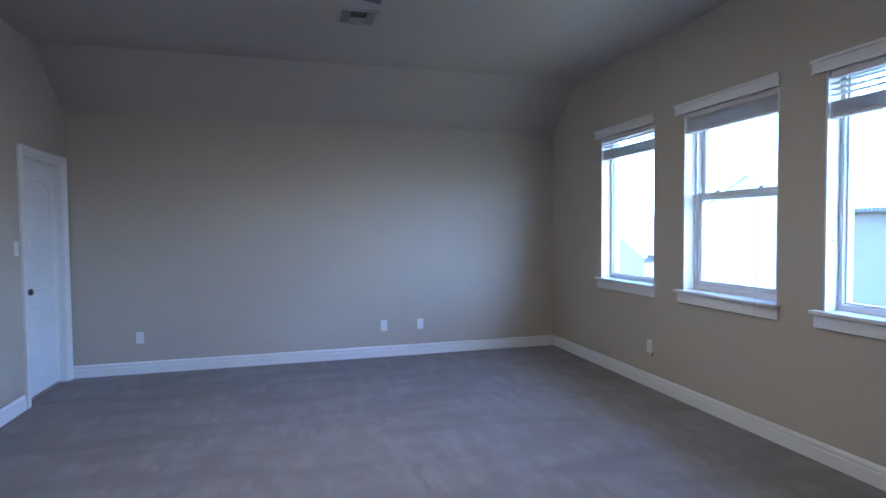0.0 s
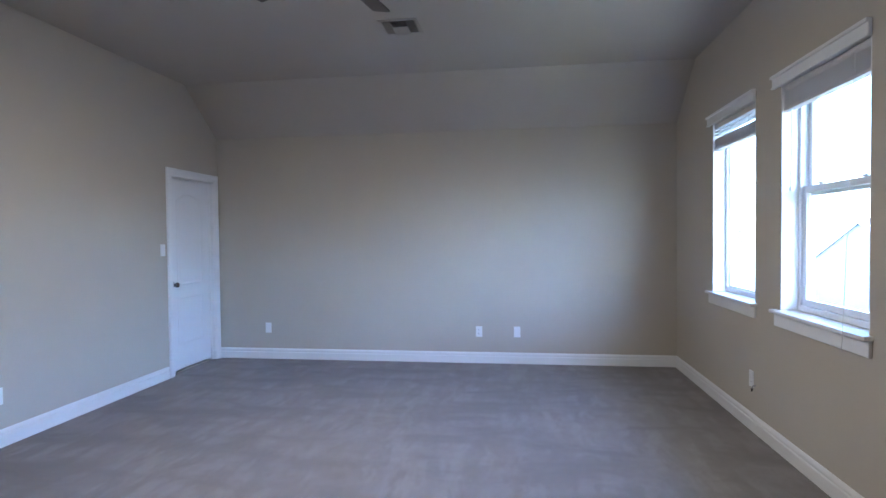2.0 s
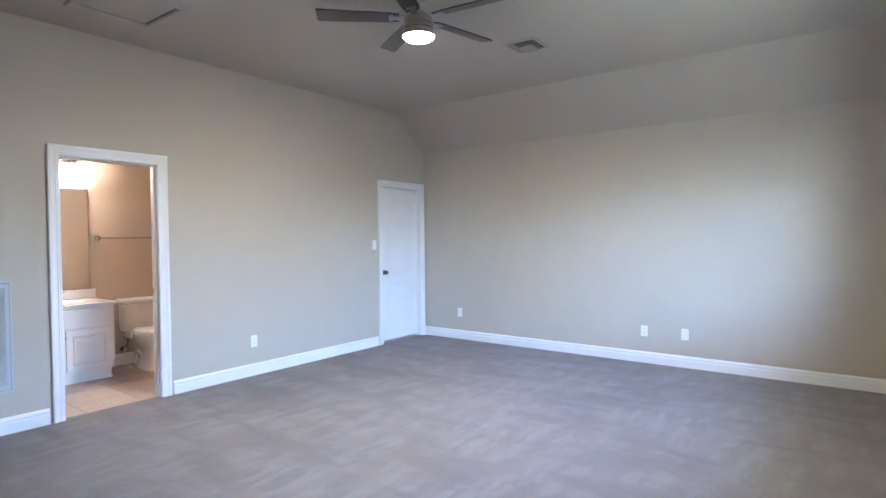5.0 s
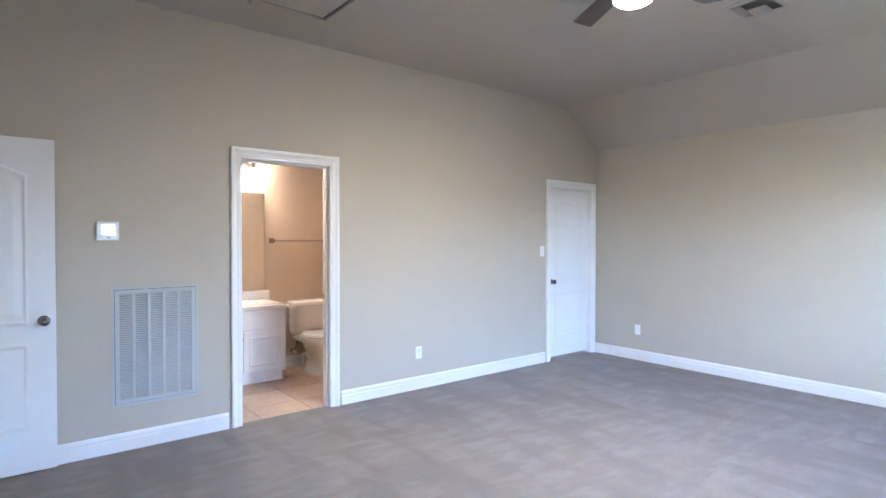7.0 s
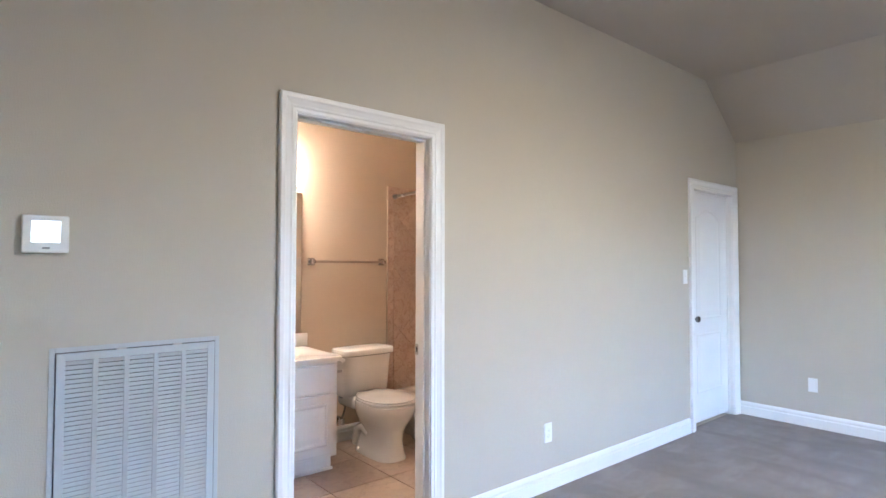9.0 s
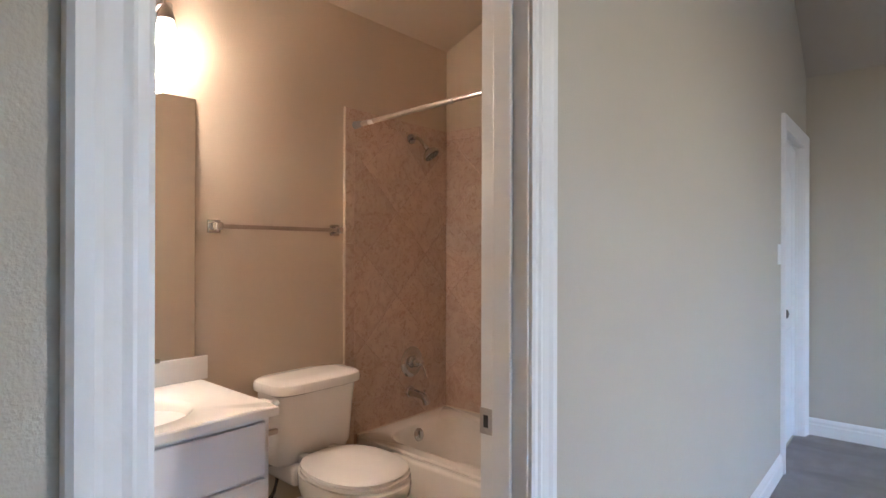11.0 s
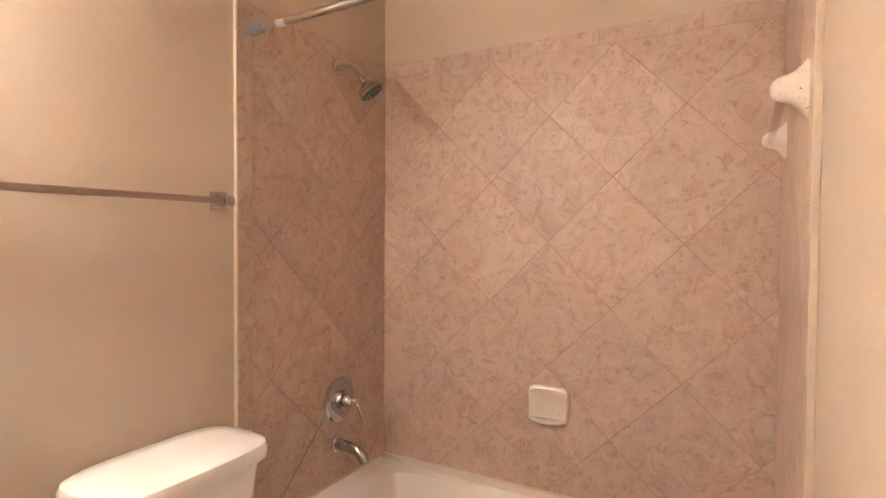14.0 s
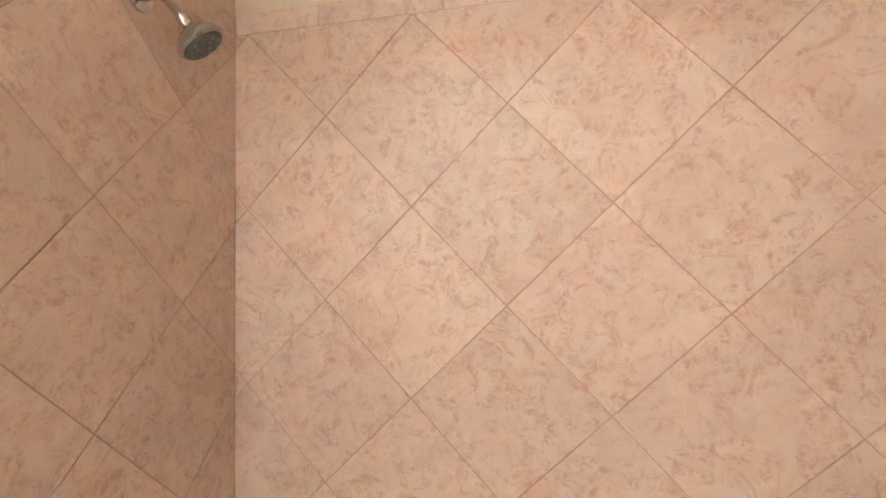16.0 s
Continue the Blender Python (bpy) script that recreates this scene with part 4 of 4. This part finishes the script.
for s in (-1, 1):
    hb = part("handle", lathe(((0.021, 0), (0.022, 0.008), (0.016, 0.02), (0.018, 0.034), (0.012, 0.05), (0.009, 0.058), (0, 0.06)), (-1.535, SY + s * 0.052, 0.785), n=20), CHROME, fa, "", False, True)
    part("lever", tube(((-1.535, SY + s * 0.052, 0.838), (-1.53, SY + s * 0.085, 0.846), (-1.522, SY + s * 0.125, 0.858)), (0.007, 0.0075, 0.004), 12), CHROME, hb, "", False, True)

mi = thing("wall_mirror", (BX + 0.001, -4.486, 0.87), "frameless wall mirror above the vanity", "mirror", "", -0.95)
part("backing", boxes((0.0, 0.003, 0.0, 0.846, -0.002, 1.042)), GREY_PLASTIC, mi, "", True)
part("glass", boxes((0.003, 0.0065, 0.0, 0.846, -0.002, 1.042), bevel=0.001), MIRROR, mi, "silvered mirror glass", True)
for y in (0.15, 0.7):
    part("clip", boxes((-0.001, 0.010, y - 0.01, y + 0.01, -0.008, 0.008), bevel=0.001), CHROME, mi, "", True)

vl = thing("vanity_light", (BX, -3.99, 2.120), "three-shade vanity light, lit, with nickel arms", "wall lamp")
part("back_plate", boxes((BX, BX + 0.022, -4.25, -3.73, 2.160, 2.270), bevel=0.008, seg=3), NICKEL, vl, "", False, True)
for y in (-3.80, -3.99, -4.18):
    arm = part("arm", tube(((BX + 0.02, y, 2.215), (BX + 0.07, y, 2.230), (BX + 0.115, y, 2.225), (BX + 0.128, y, 2.195)), 0.007), NICKEL, vl, "", False, True)
    part("socket_cup", lathe(((0, 2.210), (0.012, 2.208), (0.02, 2.190), (0.03, 2.165), (0.03, 2.155), (0, 2.155)), (BX + 0.128, y, 0), n=24), NICKEL, arm, "", False, True)
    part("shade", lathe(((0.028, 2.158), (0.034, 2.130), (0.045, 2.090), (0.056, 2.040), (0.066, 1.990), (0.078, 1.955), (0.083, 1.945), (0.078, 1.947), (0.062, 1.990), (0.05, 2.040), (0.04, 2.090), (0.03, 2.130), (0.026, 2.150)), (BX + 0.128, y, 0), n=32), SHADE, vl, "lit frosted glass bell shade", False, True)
    part("bulb", lathe(((0, 1.932), (0.03, 1.935), (0.055, 1.944), (0.06, 1.955), (0.045, 1.980), (0.025, 2.040), (0.014, 2.080), (0, 2.080)), (BX + 0.128, y, 0), n=24), BULB, vl, "lit bulb", False, True)

tb = thing("towel_bar", (BX, -3.25, 1.40), "chrome square-post towel bar on the wall", "towel bar")
for y in (-3.556, -2.928):
    po = part("post", boxes((BX, BX + 0.012, y - 0.028, y + 0.028, 1.372, 1.428), bevel=0.004, seg=3), CHROME, tb, "", False, True)
    part("post_head", boxes((BX + 0.01, BX + 0.062, y - 0.016, y + 0.016, 1.384, 1.416), bevel=0.006, seg=3), CHROME, po, "", False, True)
part("bar", boxes((BX + 0.037, BX + 0.049, -3.55, -2.935, 1.391, 1.409), bevel=0.002), BAR, tb, "satin square bar")

# shower fittings on the fixture wall tiles
FW = BX + 0.012
sh = thing("shower_fixture", (FW, -2.385, 1.945), "chrome shower head on a bent arm", "shower head")
part("flange", lathe(((0, 0), (0.031, 0), (0.029, 0.008), (0.014, 0.014), (0, 0.014)), (FW, -2.385, 1.945), (1, 0, 0)), CHROME, sh, "", False, True)
part("arm", tube(((FW, -2.385, 1.945), (FW + 0.05, -2.385, 1.945), (FW + 0.07, -2.385, 1.937), (FW + 0.118, -2.388, 1.885)), 0.0095), CHROME, sh, "", False, True)
hd = Vector((0.54, 0.26, -0.80)).normalized()
at = Vector((FW + 0.112, -2.387, 1.892))
head = part("head", lathe(((0, 0), (0.013, 0), (0.015, 0.016), (0.012, 0.024), (0.02, 0.030), (0.040, 0.044), (0.050, 0.058), (0.052, 0.068), (0.046, 0.073), (0, 0.072)), at, hd, 32), CHROME, sh, "", False, True)
part("spray_face", lathe(((0, 0.0725), (0.044, 0.0735), (0.042, 0.077), (0, 0.0755)), at, hd, 32), NOZZLE, head, "dark nozzle face")
qn = Vector((0, 0, 1)).rotation_difference(hd).to_matrix()
for k in range(14):
    r, a = (0.032, k * 2 * math.pi / 9) if k < 9 else (0.016, k * 2 * math.pi / 5)
    part("nozzle", lathe(((0, 0.006), (0.002, 0.005), (0.003, 0)), at + qn @ Vector((r * math.cos(a), r * math.sin(a), 0.0755)), hd, 8), GREY_PLASTIC, head)

vv = thing("shower_valve", (FW, -2.375, 0.653), "chrome tub and shower valve with lever", "valve")
part("escutcheon", lathe(((0, 0), (0.088, 0), (0.088, 0.004), (0.08, 0.010), (0.05, 0.014), (0.036, 0.014), (0.034, 0.03), (0, 0.03)), (FW, -2.375, 0.653), (1, 0, 0), 40), CHROME, vv, "", False, True)
part("hub", lathe(((0.026, 0), (0.027, 0.02), (0.022, 0.032), (0.015, 0.042), (0.018, 0.05), (0.012, 0.062), (0, 0.066)), (FW + 0.028, -2.375, 0.653), (1, 0, 0), 24), CHROME, vv, "", False, True)
part("lever", tube(((FW + 0.085, -2.375, 0.65), (FW + 0.098, -2.372, 0.63), (FW + 0.106, -2.368, 0.60), (FW + 0.114, -2.365, 0.572)), (0.008, 0.008, 0.006, 0.004)), CHROME, vv, "", False, True)
sp = thing("tub_spout", (FW, -2.388, 0.482), "chrome tub spout with diverter knob", "tub spout")
part("flange", lathe(((0, 0), (0.034, 0), (0.033, 0.006), (0.026, 0.012), (0, 0.012)), (FW, -2.388, 0.482), (1, 0, 0)), CHROME, sp, "", False, True)
part("spout", tube(((FW, -2.388, 0.482), (FW + 0.06, -2.388, 0.48), (FW + 0.105, -2.388, 0.474), (FW + 0.128, -2.388, 0.455), (FW + 0.135, -2.388, 0.432)), (0.024, 0.022, 0.021, 0.021, 0.02), 20), CHROME, sp, "", False, True)
part("diverter_knob", lathe(((0.003, 0), (0.003, 0.015), (0.007, 0.018), (0.006, 0.026), (0, 0.027)), (FW + 0.118, -2.388, 0.486)), CHROME, sp, "", False, True)

# curtain rod
rod = thing("curtain_rod", (-0.88, -2.80, 1.955), "chrome tension curtain rod with rubber ends", "curtain rod")
part("outer_tube", tube(((FW + 0.05, -2.80, 1.954), (-0.95, -2.80, 1.967)), 0.0125, 20), NICKEL, rod, "", False, True)
part("inner_tube", tube(((-0.95, -2.80, 1.967), (BW - 0.045, -2.80, 1.982)), 0.0105, 20), CHROME, rod, "", False, True)
part("rubber_end", lathe(((0, 0), (0.021, 0), (0.02, 0.012), (0.015, 0.05), (0.0125, 0.054)), (FW, -2.80, 1.954), (1, 0, 0)), GREY_PLASTIC, rod, "grey rubber end cap", False, True)
part("rubber_end", lathe(((0, 0), (0.021, 0), (0.02, 0.012), (0.015, 0.05), (0.0105, 0.054)), (BW - 0.001, -2.80, 1.982), (-1, 0, 0)), GREY_PLASTIC, rod, "grey rubber end cap", False, True)
part("sticker", lathe(((0.0128, 0), (0.0131, 0), (0.0131, 0.035), (0.0128, 0.035)), (FW + 0.11, -2.80, 1.9543), (1, 0, 0.004), 20), PLASTIC, rod, "white paper label")

# soap dish
TW = BY - 0.012
so = thing("soap_dish", (-0.868, TW, 0.67), "speckled ceramic soap dish set in the tile", "soap dish")
so_bm = loft(((-0.868, 0.672, 0.0, 0.078, 0.066, 7), (-0.868, 0.672, 0.012, 0.076, 0.064, 7), (-0.868, 0.670, 0.016, 0.070, 0.058, 6), (-0.868, 0.668, 0.010, 0.060, 0.048, 5), (-0.868, 0.667, 0.006, 0.05, 0.042, 5)), 48)
so_bm.transform(Matrix(((1, 0, 0, 0.005), (0, 0, -1, TW), (0, 1, 0, 0), (0, 0, 0, 1))))
part("dish", so_bm, CERAMIC, so, "", False, True)
part("lip", tube(((-0.934, TW - 0.014, 0.616), (-0.91, TW - 0.036, 0.613), (-0.863, TW - 0.044, 0.612), (-0.816, TW - 0.036, 0.613), (-0.792, TW - 0.014, 0.616)), 0.007, 12), CERAMIC, so, "", False, True)
part("tray", boxes((-0.912, -0.814, TW - 0.038, TW - 0.004, 0.610, 0.618), bevel=0.004), CERAMIC, so, "", False, True)

# ceramic towel rack on the end wall of the tub
RW = BW - 0.012
ra = thing("ceramic_towel_rack", (RW, -2.53, 1.59), "speckled ceramic posts holding a square rack bar", "towel rack")
for y in (-2.845, -2.225):
    bm = loft(((1.576, y, 0.0, 0.054, 0.036, 3), (1.576, y, 0.005, 0.052, 0.034, 3), (1.577, y, 0.012, 0.042, 0.031, 2.8), (1.578, y, 0.022, 0.031, 0.028, 2.5), (1.579, y, 0.034, 0.025, 0.025, 2.3), (1.579, y, 0.046, 0.022, 0.023, 2.2), (1.579, y, 0.055, 0.017, 0.018, 2), (1.579, y, 0.06, 0.008, 0.009, 2)), 36)
    bm.transform(Matrix(((0, 0, -1, RW), (0, 1, 0, 0), (1, 0, 0, 0), (0, 0, 0, 1))))
    part("post", bm, CERAMIC, ra, "", False, True)
part("bar", boxes((RW - 0.046, RW - 0.030, -2.84, -2.23, 1.570, 1.586), bevel=0.002), RACKBAR, ra, "clear plastic bar")


# ---- outside ----
# added slab, out of view, keeps direct sun and steep sky light out
structure("sun_blocker", boxes((WX + 0.2, WX + 1.1, BACK - 0.5, 0.6, 2.66, 2.82)), TRIM, "unseen overhang added to block sun and high sky", "roof")
structure("ground", boxes((-400, 600, -500, 500, -3.4, -3.2)), LAWN, "pale dry lawn between houses", "ground")


def house(at, turn, length, depth, eave, ridge, label, paint=SIDING, glazed=True):
    """A gabled house with lap siding, ridge along local y, at ground level."""
    ob = thing("neighbour_house", (*at, -3.2), label, "house", "houses outside", turn)
    hl, hd2 = length / 2, depth / 2
    e, r = eave + 3.2, ridge + 3.2
    bm = bmesh.new()
    pts = ((-hd2, 0), (hd2, 0), (hd2, e), (0, r), (-hd2, e))
    a = [bm.verts.new((x, -hl, z)) for x, z in pts]
    b = [bm.verts.new((x, hl, z)) for x, z in pts]
    for i in range(5):
        bm.faces.new((a[i], a[(i + 1) % 5], b[(i + 1) % 5], b[i]))
    bm.faces.new(a), bm.faces.new(b)
    w = part("wall", bm, paint, ob, "", True)
    nb = int(e / 0.18)
    bm = bmesh.new()
    for k in range(nb):
        z = k * 0.18
        for s in (-1, 1):
            bmesh.ops.create_cube(bm, size=1, matrix=Matrix.Translation((s * (hd2 + 0.012), 0, z + 0.08)) @ Matrix.Rotation(radians(4 * s), 4, "Y") @ Matrix.Diagonal((0.012, length, 0.18, 1)))
            bmesh.ops.create_cube(bm, size=1, matrix=Matrix.Translation((0, s * (hl + 0.012), z + 0.08)) @ Matrix.Rotation(radians(-4 * s), 4, "X") @ Matrix.Diagonal((depth, 0.012, 0.18, 1)))
    k = nb
    while k * 0.18 < r - 0.3:
        z = k * 0.18
        half = hd2 * (r - z - 0.1) / (r - e)
        half = min(half, hd2)
        for s in (-1, 1):
            bmesh.ops.create_cube(bm, size=1, matrix=Matrix.Translation((0, s * (hl + 0.012), z + 0.08)) @ Matrix.Rotation(radians(-4 * s), 4, "X") @ Matrix.Diagonal((2 * half, 0.012, 0.18, 1)))
        k += 1
    tagged(part("siding", bm, paint, w, "", True), kind="stuff")
    sl = math.hypot(hd2, r - e)
    ang = math.atan2(r - e, hd2)
    for s in (-1, 1):
        tilt = Matrix.Translation((s * (hd2 + 0.41 * math.cos(ang)) / 2, 0, (r + e - 0.41 * math.sin(ang)) / 2 + 0.02)) @ Matrix.Rotation(s * ang, 4, "Y")
        bm = boxes((-(sl + 0.45) / 2, (sl + 0.45) / 2, -hl - 0.1, hl + 0.1, 0.06, 0.14))
        bm.transform(tilt)
        roof = part("roof", bm, SHINGLE, ob, "", True)
        # white boards keep the shaded roof edge from reading dark against the sky
        for g in (-1, 1):
            bm = boxes((-(sl + 0.44) / 2, (sl + 0.44) / 2, g * (hl + 0.13) - 0.03, g * (hl + 0.13) + 0.03, -0.08, 0.15))
            bm.transform(tilt)
            part("rake_board", bm, VINYL, roof, "white painted rake board", True)
    for y in (-hl * 0.45, hl * 0.45) if glazed else ():
        for s in (-1, 1):
            wi = part("window", boxes((s * hd2 - 0.05, s * hd2 + 0.05, y - 0.55, y + 0.55, e - 2.0, e - 0.6), bevel=0.01), VINYL, ob, "", True)
            part("pane", boxes((s * (hd2 + 0.05) - 0.006, s * (hd2 + 0.05) + 0.006, y - 0.47, y + 0.47, e - 1.92, e - 0.68)), DARK, wi, "", True)
    return ob


# its unseen southern part is added length that blocks low light for the far wall
house((18.5, -5.75), 0, 20.5, 9.0, 1.7, 2.6, "long house with grey siding and grey roof")
house((24.0, 10.7), 90, 11.0, 9.0, 1.2, 3.4, "house with a gable coloured as if sunlit, white rake boards and grey roof", SUNLIT_SIDING)
house((24.2, 23.5), 90, 8.0, 8.2, 0.0, 1.9, "low house with grey siding and grey roof", GREY_SIDING, False)


def tree(at, height, spread):
    ob = thing("tree", (*at, -3.2), "leafy tree beyond the neighbouring roof", "tree", "trees outside")
    part("trunk", tube(((0, 0, 0), (0.1, 0.05, height * 0.3), (0.0, 0.1, height * 0.6), (0.1, 0, height * 0.85)), (0.22, 0.16, 0.1, 0.04), 10), BARK, ob, "", True, True)
    for k in range(6):
        a = k * 1.05 + 0.3
        part("limb", tube(((0.05, 0.05, height * (0.35 + 0.07 * k)), (spread * 0.4 * math.cos(a), spread * 0.4 * math.sin(a), height * (0.5 + 0.07 * k)), (spread * 0.75 * math.cos(a), spread * 0.75 * math.sin(a), height * (0.58 + 0.07 * k))), (0.08, 0.05, 0.02), 8), BARK, ob, "", True, True)
    verts, faces = [], []
    for k in range(2600):
        d = Vector((random.gauss(0, 1), random.gauss(0, 1), random.gauss(0, 1))).normalized()
        r = random.uniform(0.45, 1.0) * (0.72 + 0.5 * noise.noise(d * 2.2))
        c = Vector((d.x * spread * r, d.y * spread * r, height * 0.72 + d.z * height * 0.32 * r))
        u = Vector((random.gauss(0, 1), random.gauss(0, 1), random.gauss(0, 1))).normalized()
        v = u.orthogonal().normalized()
        s = random.uniform(0.07, 0.15)
        i = len(verts)
        verts += [c - u * s, c + v * s * 0.5, c + u * s, c - v * s * 0.5]
        faces.append((i, i + 1, i + 2, i + 3))
    me = bpy.data.meshes.new("crown")
    me.from_pydata(verts, [], faces)
    me.materials.append(LEAF)
    cr = new("crown", me)
    cr.parent = ob
    tagged(cr, kind="stuff")


tree((26.0, 5.6), 7.6, 2.0)
tree((26.0, 43.0), 6.5, 3.0)
tree((22.0, 46.0), 6.0, 2.6)


# ---- tiles ----
def clip_poly(poly, lo, hi):
    """A polygon clipped to a rectangle."""
    for axis, bound, keep in ((0, lo[0], 1), (0, hi[0], -1), (1, lo[1], 1), (1, hi[1], -1)):
        res = []
        for i, p in enumerate(poly):
            q = poly[(i + 1) % len(poly)]
            ip, iq = keep * (p[axis] - bound) >= 0, keep * (q[axis] - bound) >= 0
            if ip:
                res.append(p)
            if ip != iq:
                t = (bound - p[axis]) / (q[axis] - p[axis])
                res.append((p[0] + t * (q[0] - p[0]), p[1] + t * (q[1] - p[1])))
        poly = res
        if len(poly) < 3:
            return []
    return poly


def tile_piece(poly, place, parent, material, thick=0.0095, edge=0.0014):
    """One tile from a flat outline, with an eased edge; place(u, v, d) gives the world point."""
    area = sum(poly[i][0] * poly[(i + 1) % len(poly)][1] - poly[(i + 1) % len(poly)][0] * poly[i][1] for i in range(len(poly))) / 2
    if abs(area) < 2e-4:
        return
    cu, cv = sum(p[0] for p in poly) / len(poly), sum(p[1] for p in poly) / len(poly)
    size = max(math.hypot(p[0] - cu, p[1] - cv) for p in poly)
    k = 1 - edge / size
    bm = bmesh.new()
    rings = []
    for d, f in ((0.0, 1.0), (thick - edge, 1.0), (thick, k)):
        rings.append([bm.verts.new(place(cu + (u - cu) * f, cv + (v - cv) * f, d)) for u, v in poly])
    n = len(poly)
    for a, b in zip(rings, rings[1:]):
        for i in range(n):
            bm.faces.new((a[i], a[(i + 1) % n], b[(i + 1) % n], b[i]))
    bm.faces.new(rings[-1])
    part("tile", bm, material, parent)


DIAG, JOINT = 0.469, 0.0016


def diamonds(lo, hi, node_u, place, parent):
    half = DIAG / 2
    g = JOINT / math.sqrt(2) * 1.41
    for i in range(-9, 10):
        for j in range(-9, 10):
            if (i + j) % 2 == 0:
                continue
            cu, cv = node_u + i * half, 1.981 + j * half
            poly = [(cu - half + g, cv), (cu, cv - half + g), (cu + half - g, cv), (cu, cv + half - g)]
            poly = clip_poly(poly, (lo[0] + JOINT / 2, lo[1] + JOINT / 2), (hi[0] - JOINT / 2, hi[1] - JOINT / 2))
            if poly:
                tile_piece(poly, place, parent, TILE)


def strip(u0, u1, v0, v1, joints, along_u, place, parent):
    cuts = sorted([u0 if along_u else v0] + [j for j in joints if (u0 if along_u else v0) < j < (u1 if along_u else v1)] + [u1 if along_u else v1])
    g = JOINT / 2
    for a, b in zip(cuts, cuts[1:]):
        r = (a + g, b - g, v0 + g, v1 - g) if along_u else (u0 + g, u1 - g, a + g, b - g)
        tile_piece([(r[0], r[2]), (r[1], r[2]), (r[1], r[3]), (r[0], r[3])], place, parent, TILE)


Z0, Z1, Z2 = tz + 0.003, 1.981, 2.037
# tub wall
tw = structure("tile_bed_tub_wall", boxes((BX, BW, BY - 0.0105, BY, Z0 - 0.05, Z2)), GROUT, "brown grout bed behind marbled tub tiles", "tile wall")
pl = lambda u, v, d: (u, BY - 0.003 - d, v)
diamonds((BX + 0.011, Z0), (BW - 0.011, Z1), -1.109, pl, tw)
strip(BX + 0.011, BW - 0.011, Z1, Z2, (-1.366, -1.03, -0.695, -0.362), True, pl, tw)
# fixture wall
fw = structure("tile_bed_fixture_wall", boxes((BX, BX + 0.0105, -2.862, BY - 0.013, Z0 - 0.05, Z2), (BX, BX + 0.0105, -2.862, -2.80, 0.002, Z0 - 0.05)), GROUT, "brown grout bed behind marbled shower tiles", "tile wall")
pl = lambda u, v, d: (BX + 0.003 + d, u, v)
diamonds((-2.803, Z0), (BY - 0.014, Z1), -2.492, pl, fw)
strip(-2.862, BY - 0.014, Z1, Z2, (-2.803, -2.56, -2.22), True, pl, fw)
strip(-2.862, -2.803, 0.0, Z1, (0.34, 0.67, 1.0, 1.33, 1.66), False, pl, fw)
# end wall
ew = structure("tile_bed_end_wall", boxes((BW - 0.0105, BW, -2.955, BY - 0.013, Z0 - 0.05, Z2)), GROUT, "brown grout bed behind marbled end tiles", "tile wall")
pl = lambda u, v, d: (BW - 0.003 - d, u, v)
diamonds((-2.893, Z0), (BY - 0.014, Z1), -2.492, pl, ew)
strip(-2.955, BY - 0.014, Z1, Z2, (-2.893, -2.56, -2.22), True, pl, ew)
strip(-2.955, -2.893, Z0, Z1, (0.67, 1.06, 1.36, 1.66), False, pl, ew)
for nm, sp_ in (("caulk_line", (BX, BX + 0.013, -2.868, -2.862, 0.12, Z2)), ("caulk_line", (BW - 0.013, BW, -2.962, -2.955, 0.0, Z2))):
    structure(nm, boxes(sp_, bevel=0.002), CAULK, "cream caulk along the tile edge", "trim")
for nm, sp_ in (("tub_caulk", (FW, RW, TW - 0.004, TW + 0.004, tz - 0.004, tz + 0.005)), ("tub_caulk", (FW - 0.004, FW + 0.004, ty0 + 0.01, TW - 0.004, tz - 0.004, tz + 0.005))):
    structure(nm, boxes(sp_, bevel=0.0015), CAULK, "cream caulk between tub and tile", "trim")
# bathroom floor
ft = bpy.data.objects["floor_bath_base"]
pl = lambda u, v, d: (u, v, -0.008 + d)
S = 0.43
for i in range(6):
    for j in range(9):
        u, v = BX + i * S - 0.02, BS + 0.02 + j * S - 0.2
        poly = clip_poly([(u + 0.003, v + 0.003), (u + S - 0.003, v + 0.003), (u + S - 0.003, v + S - 0.003), (u + 0.003, v + S - 0.003)], (BX, BS), (-0.052, -2.78))
        if poly:
            tile_piece(poly, pl, ft, FLOOR_TILE, 0.008, 0.0015)
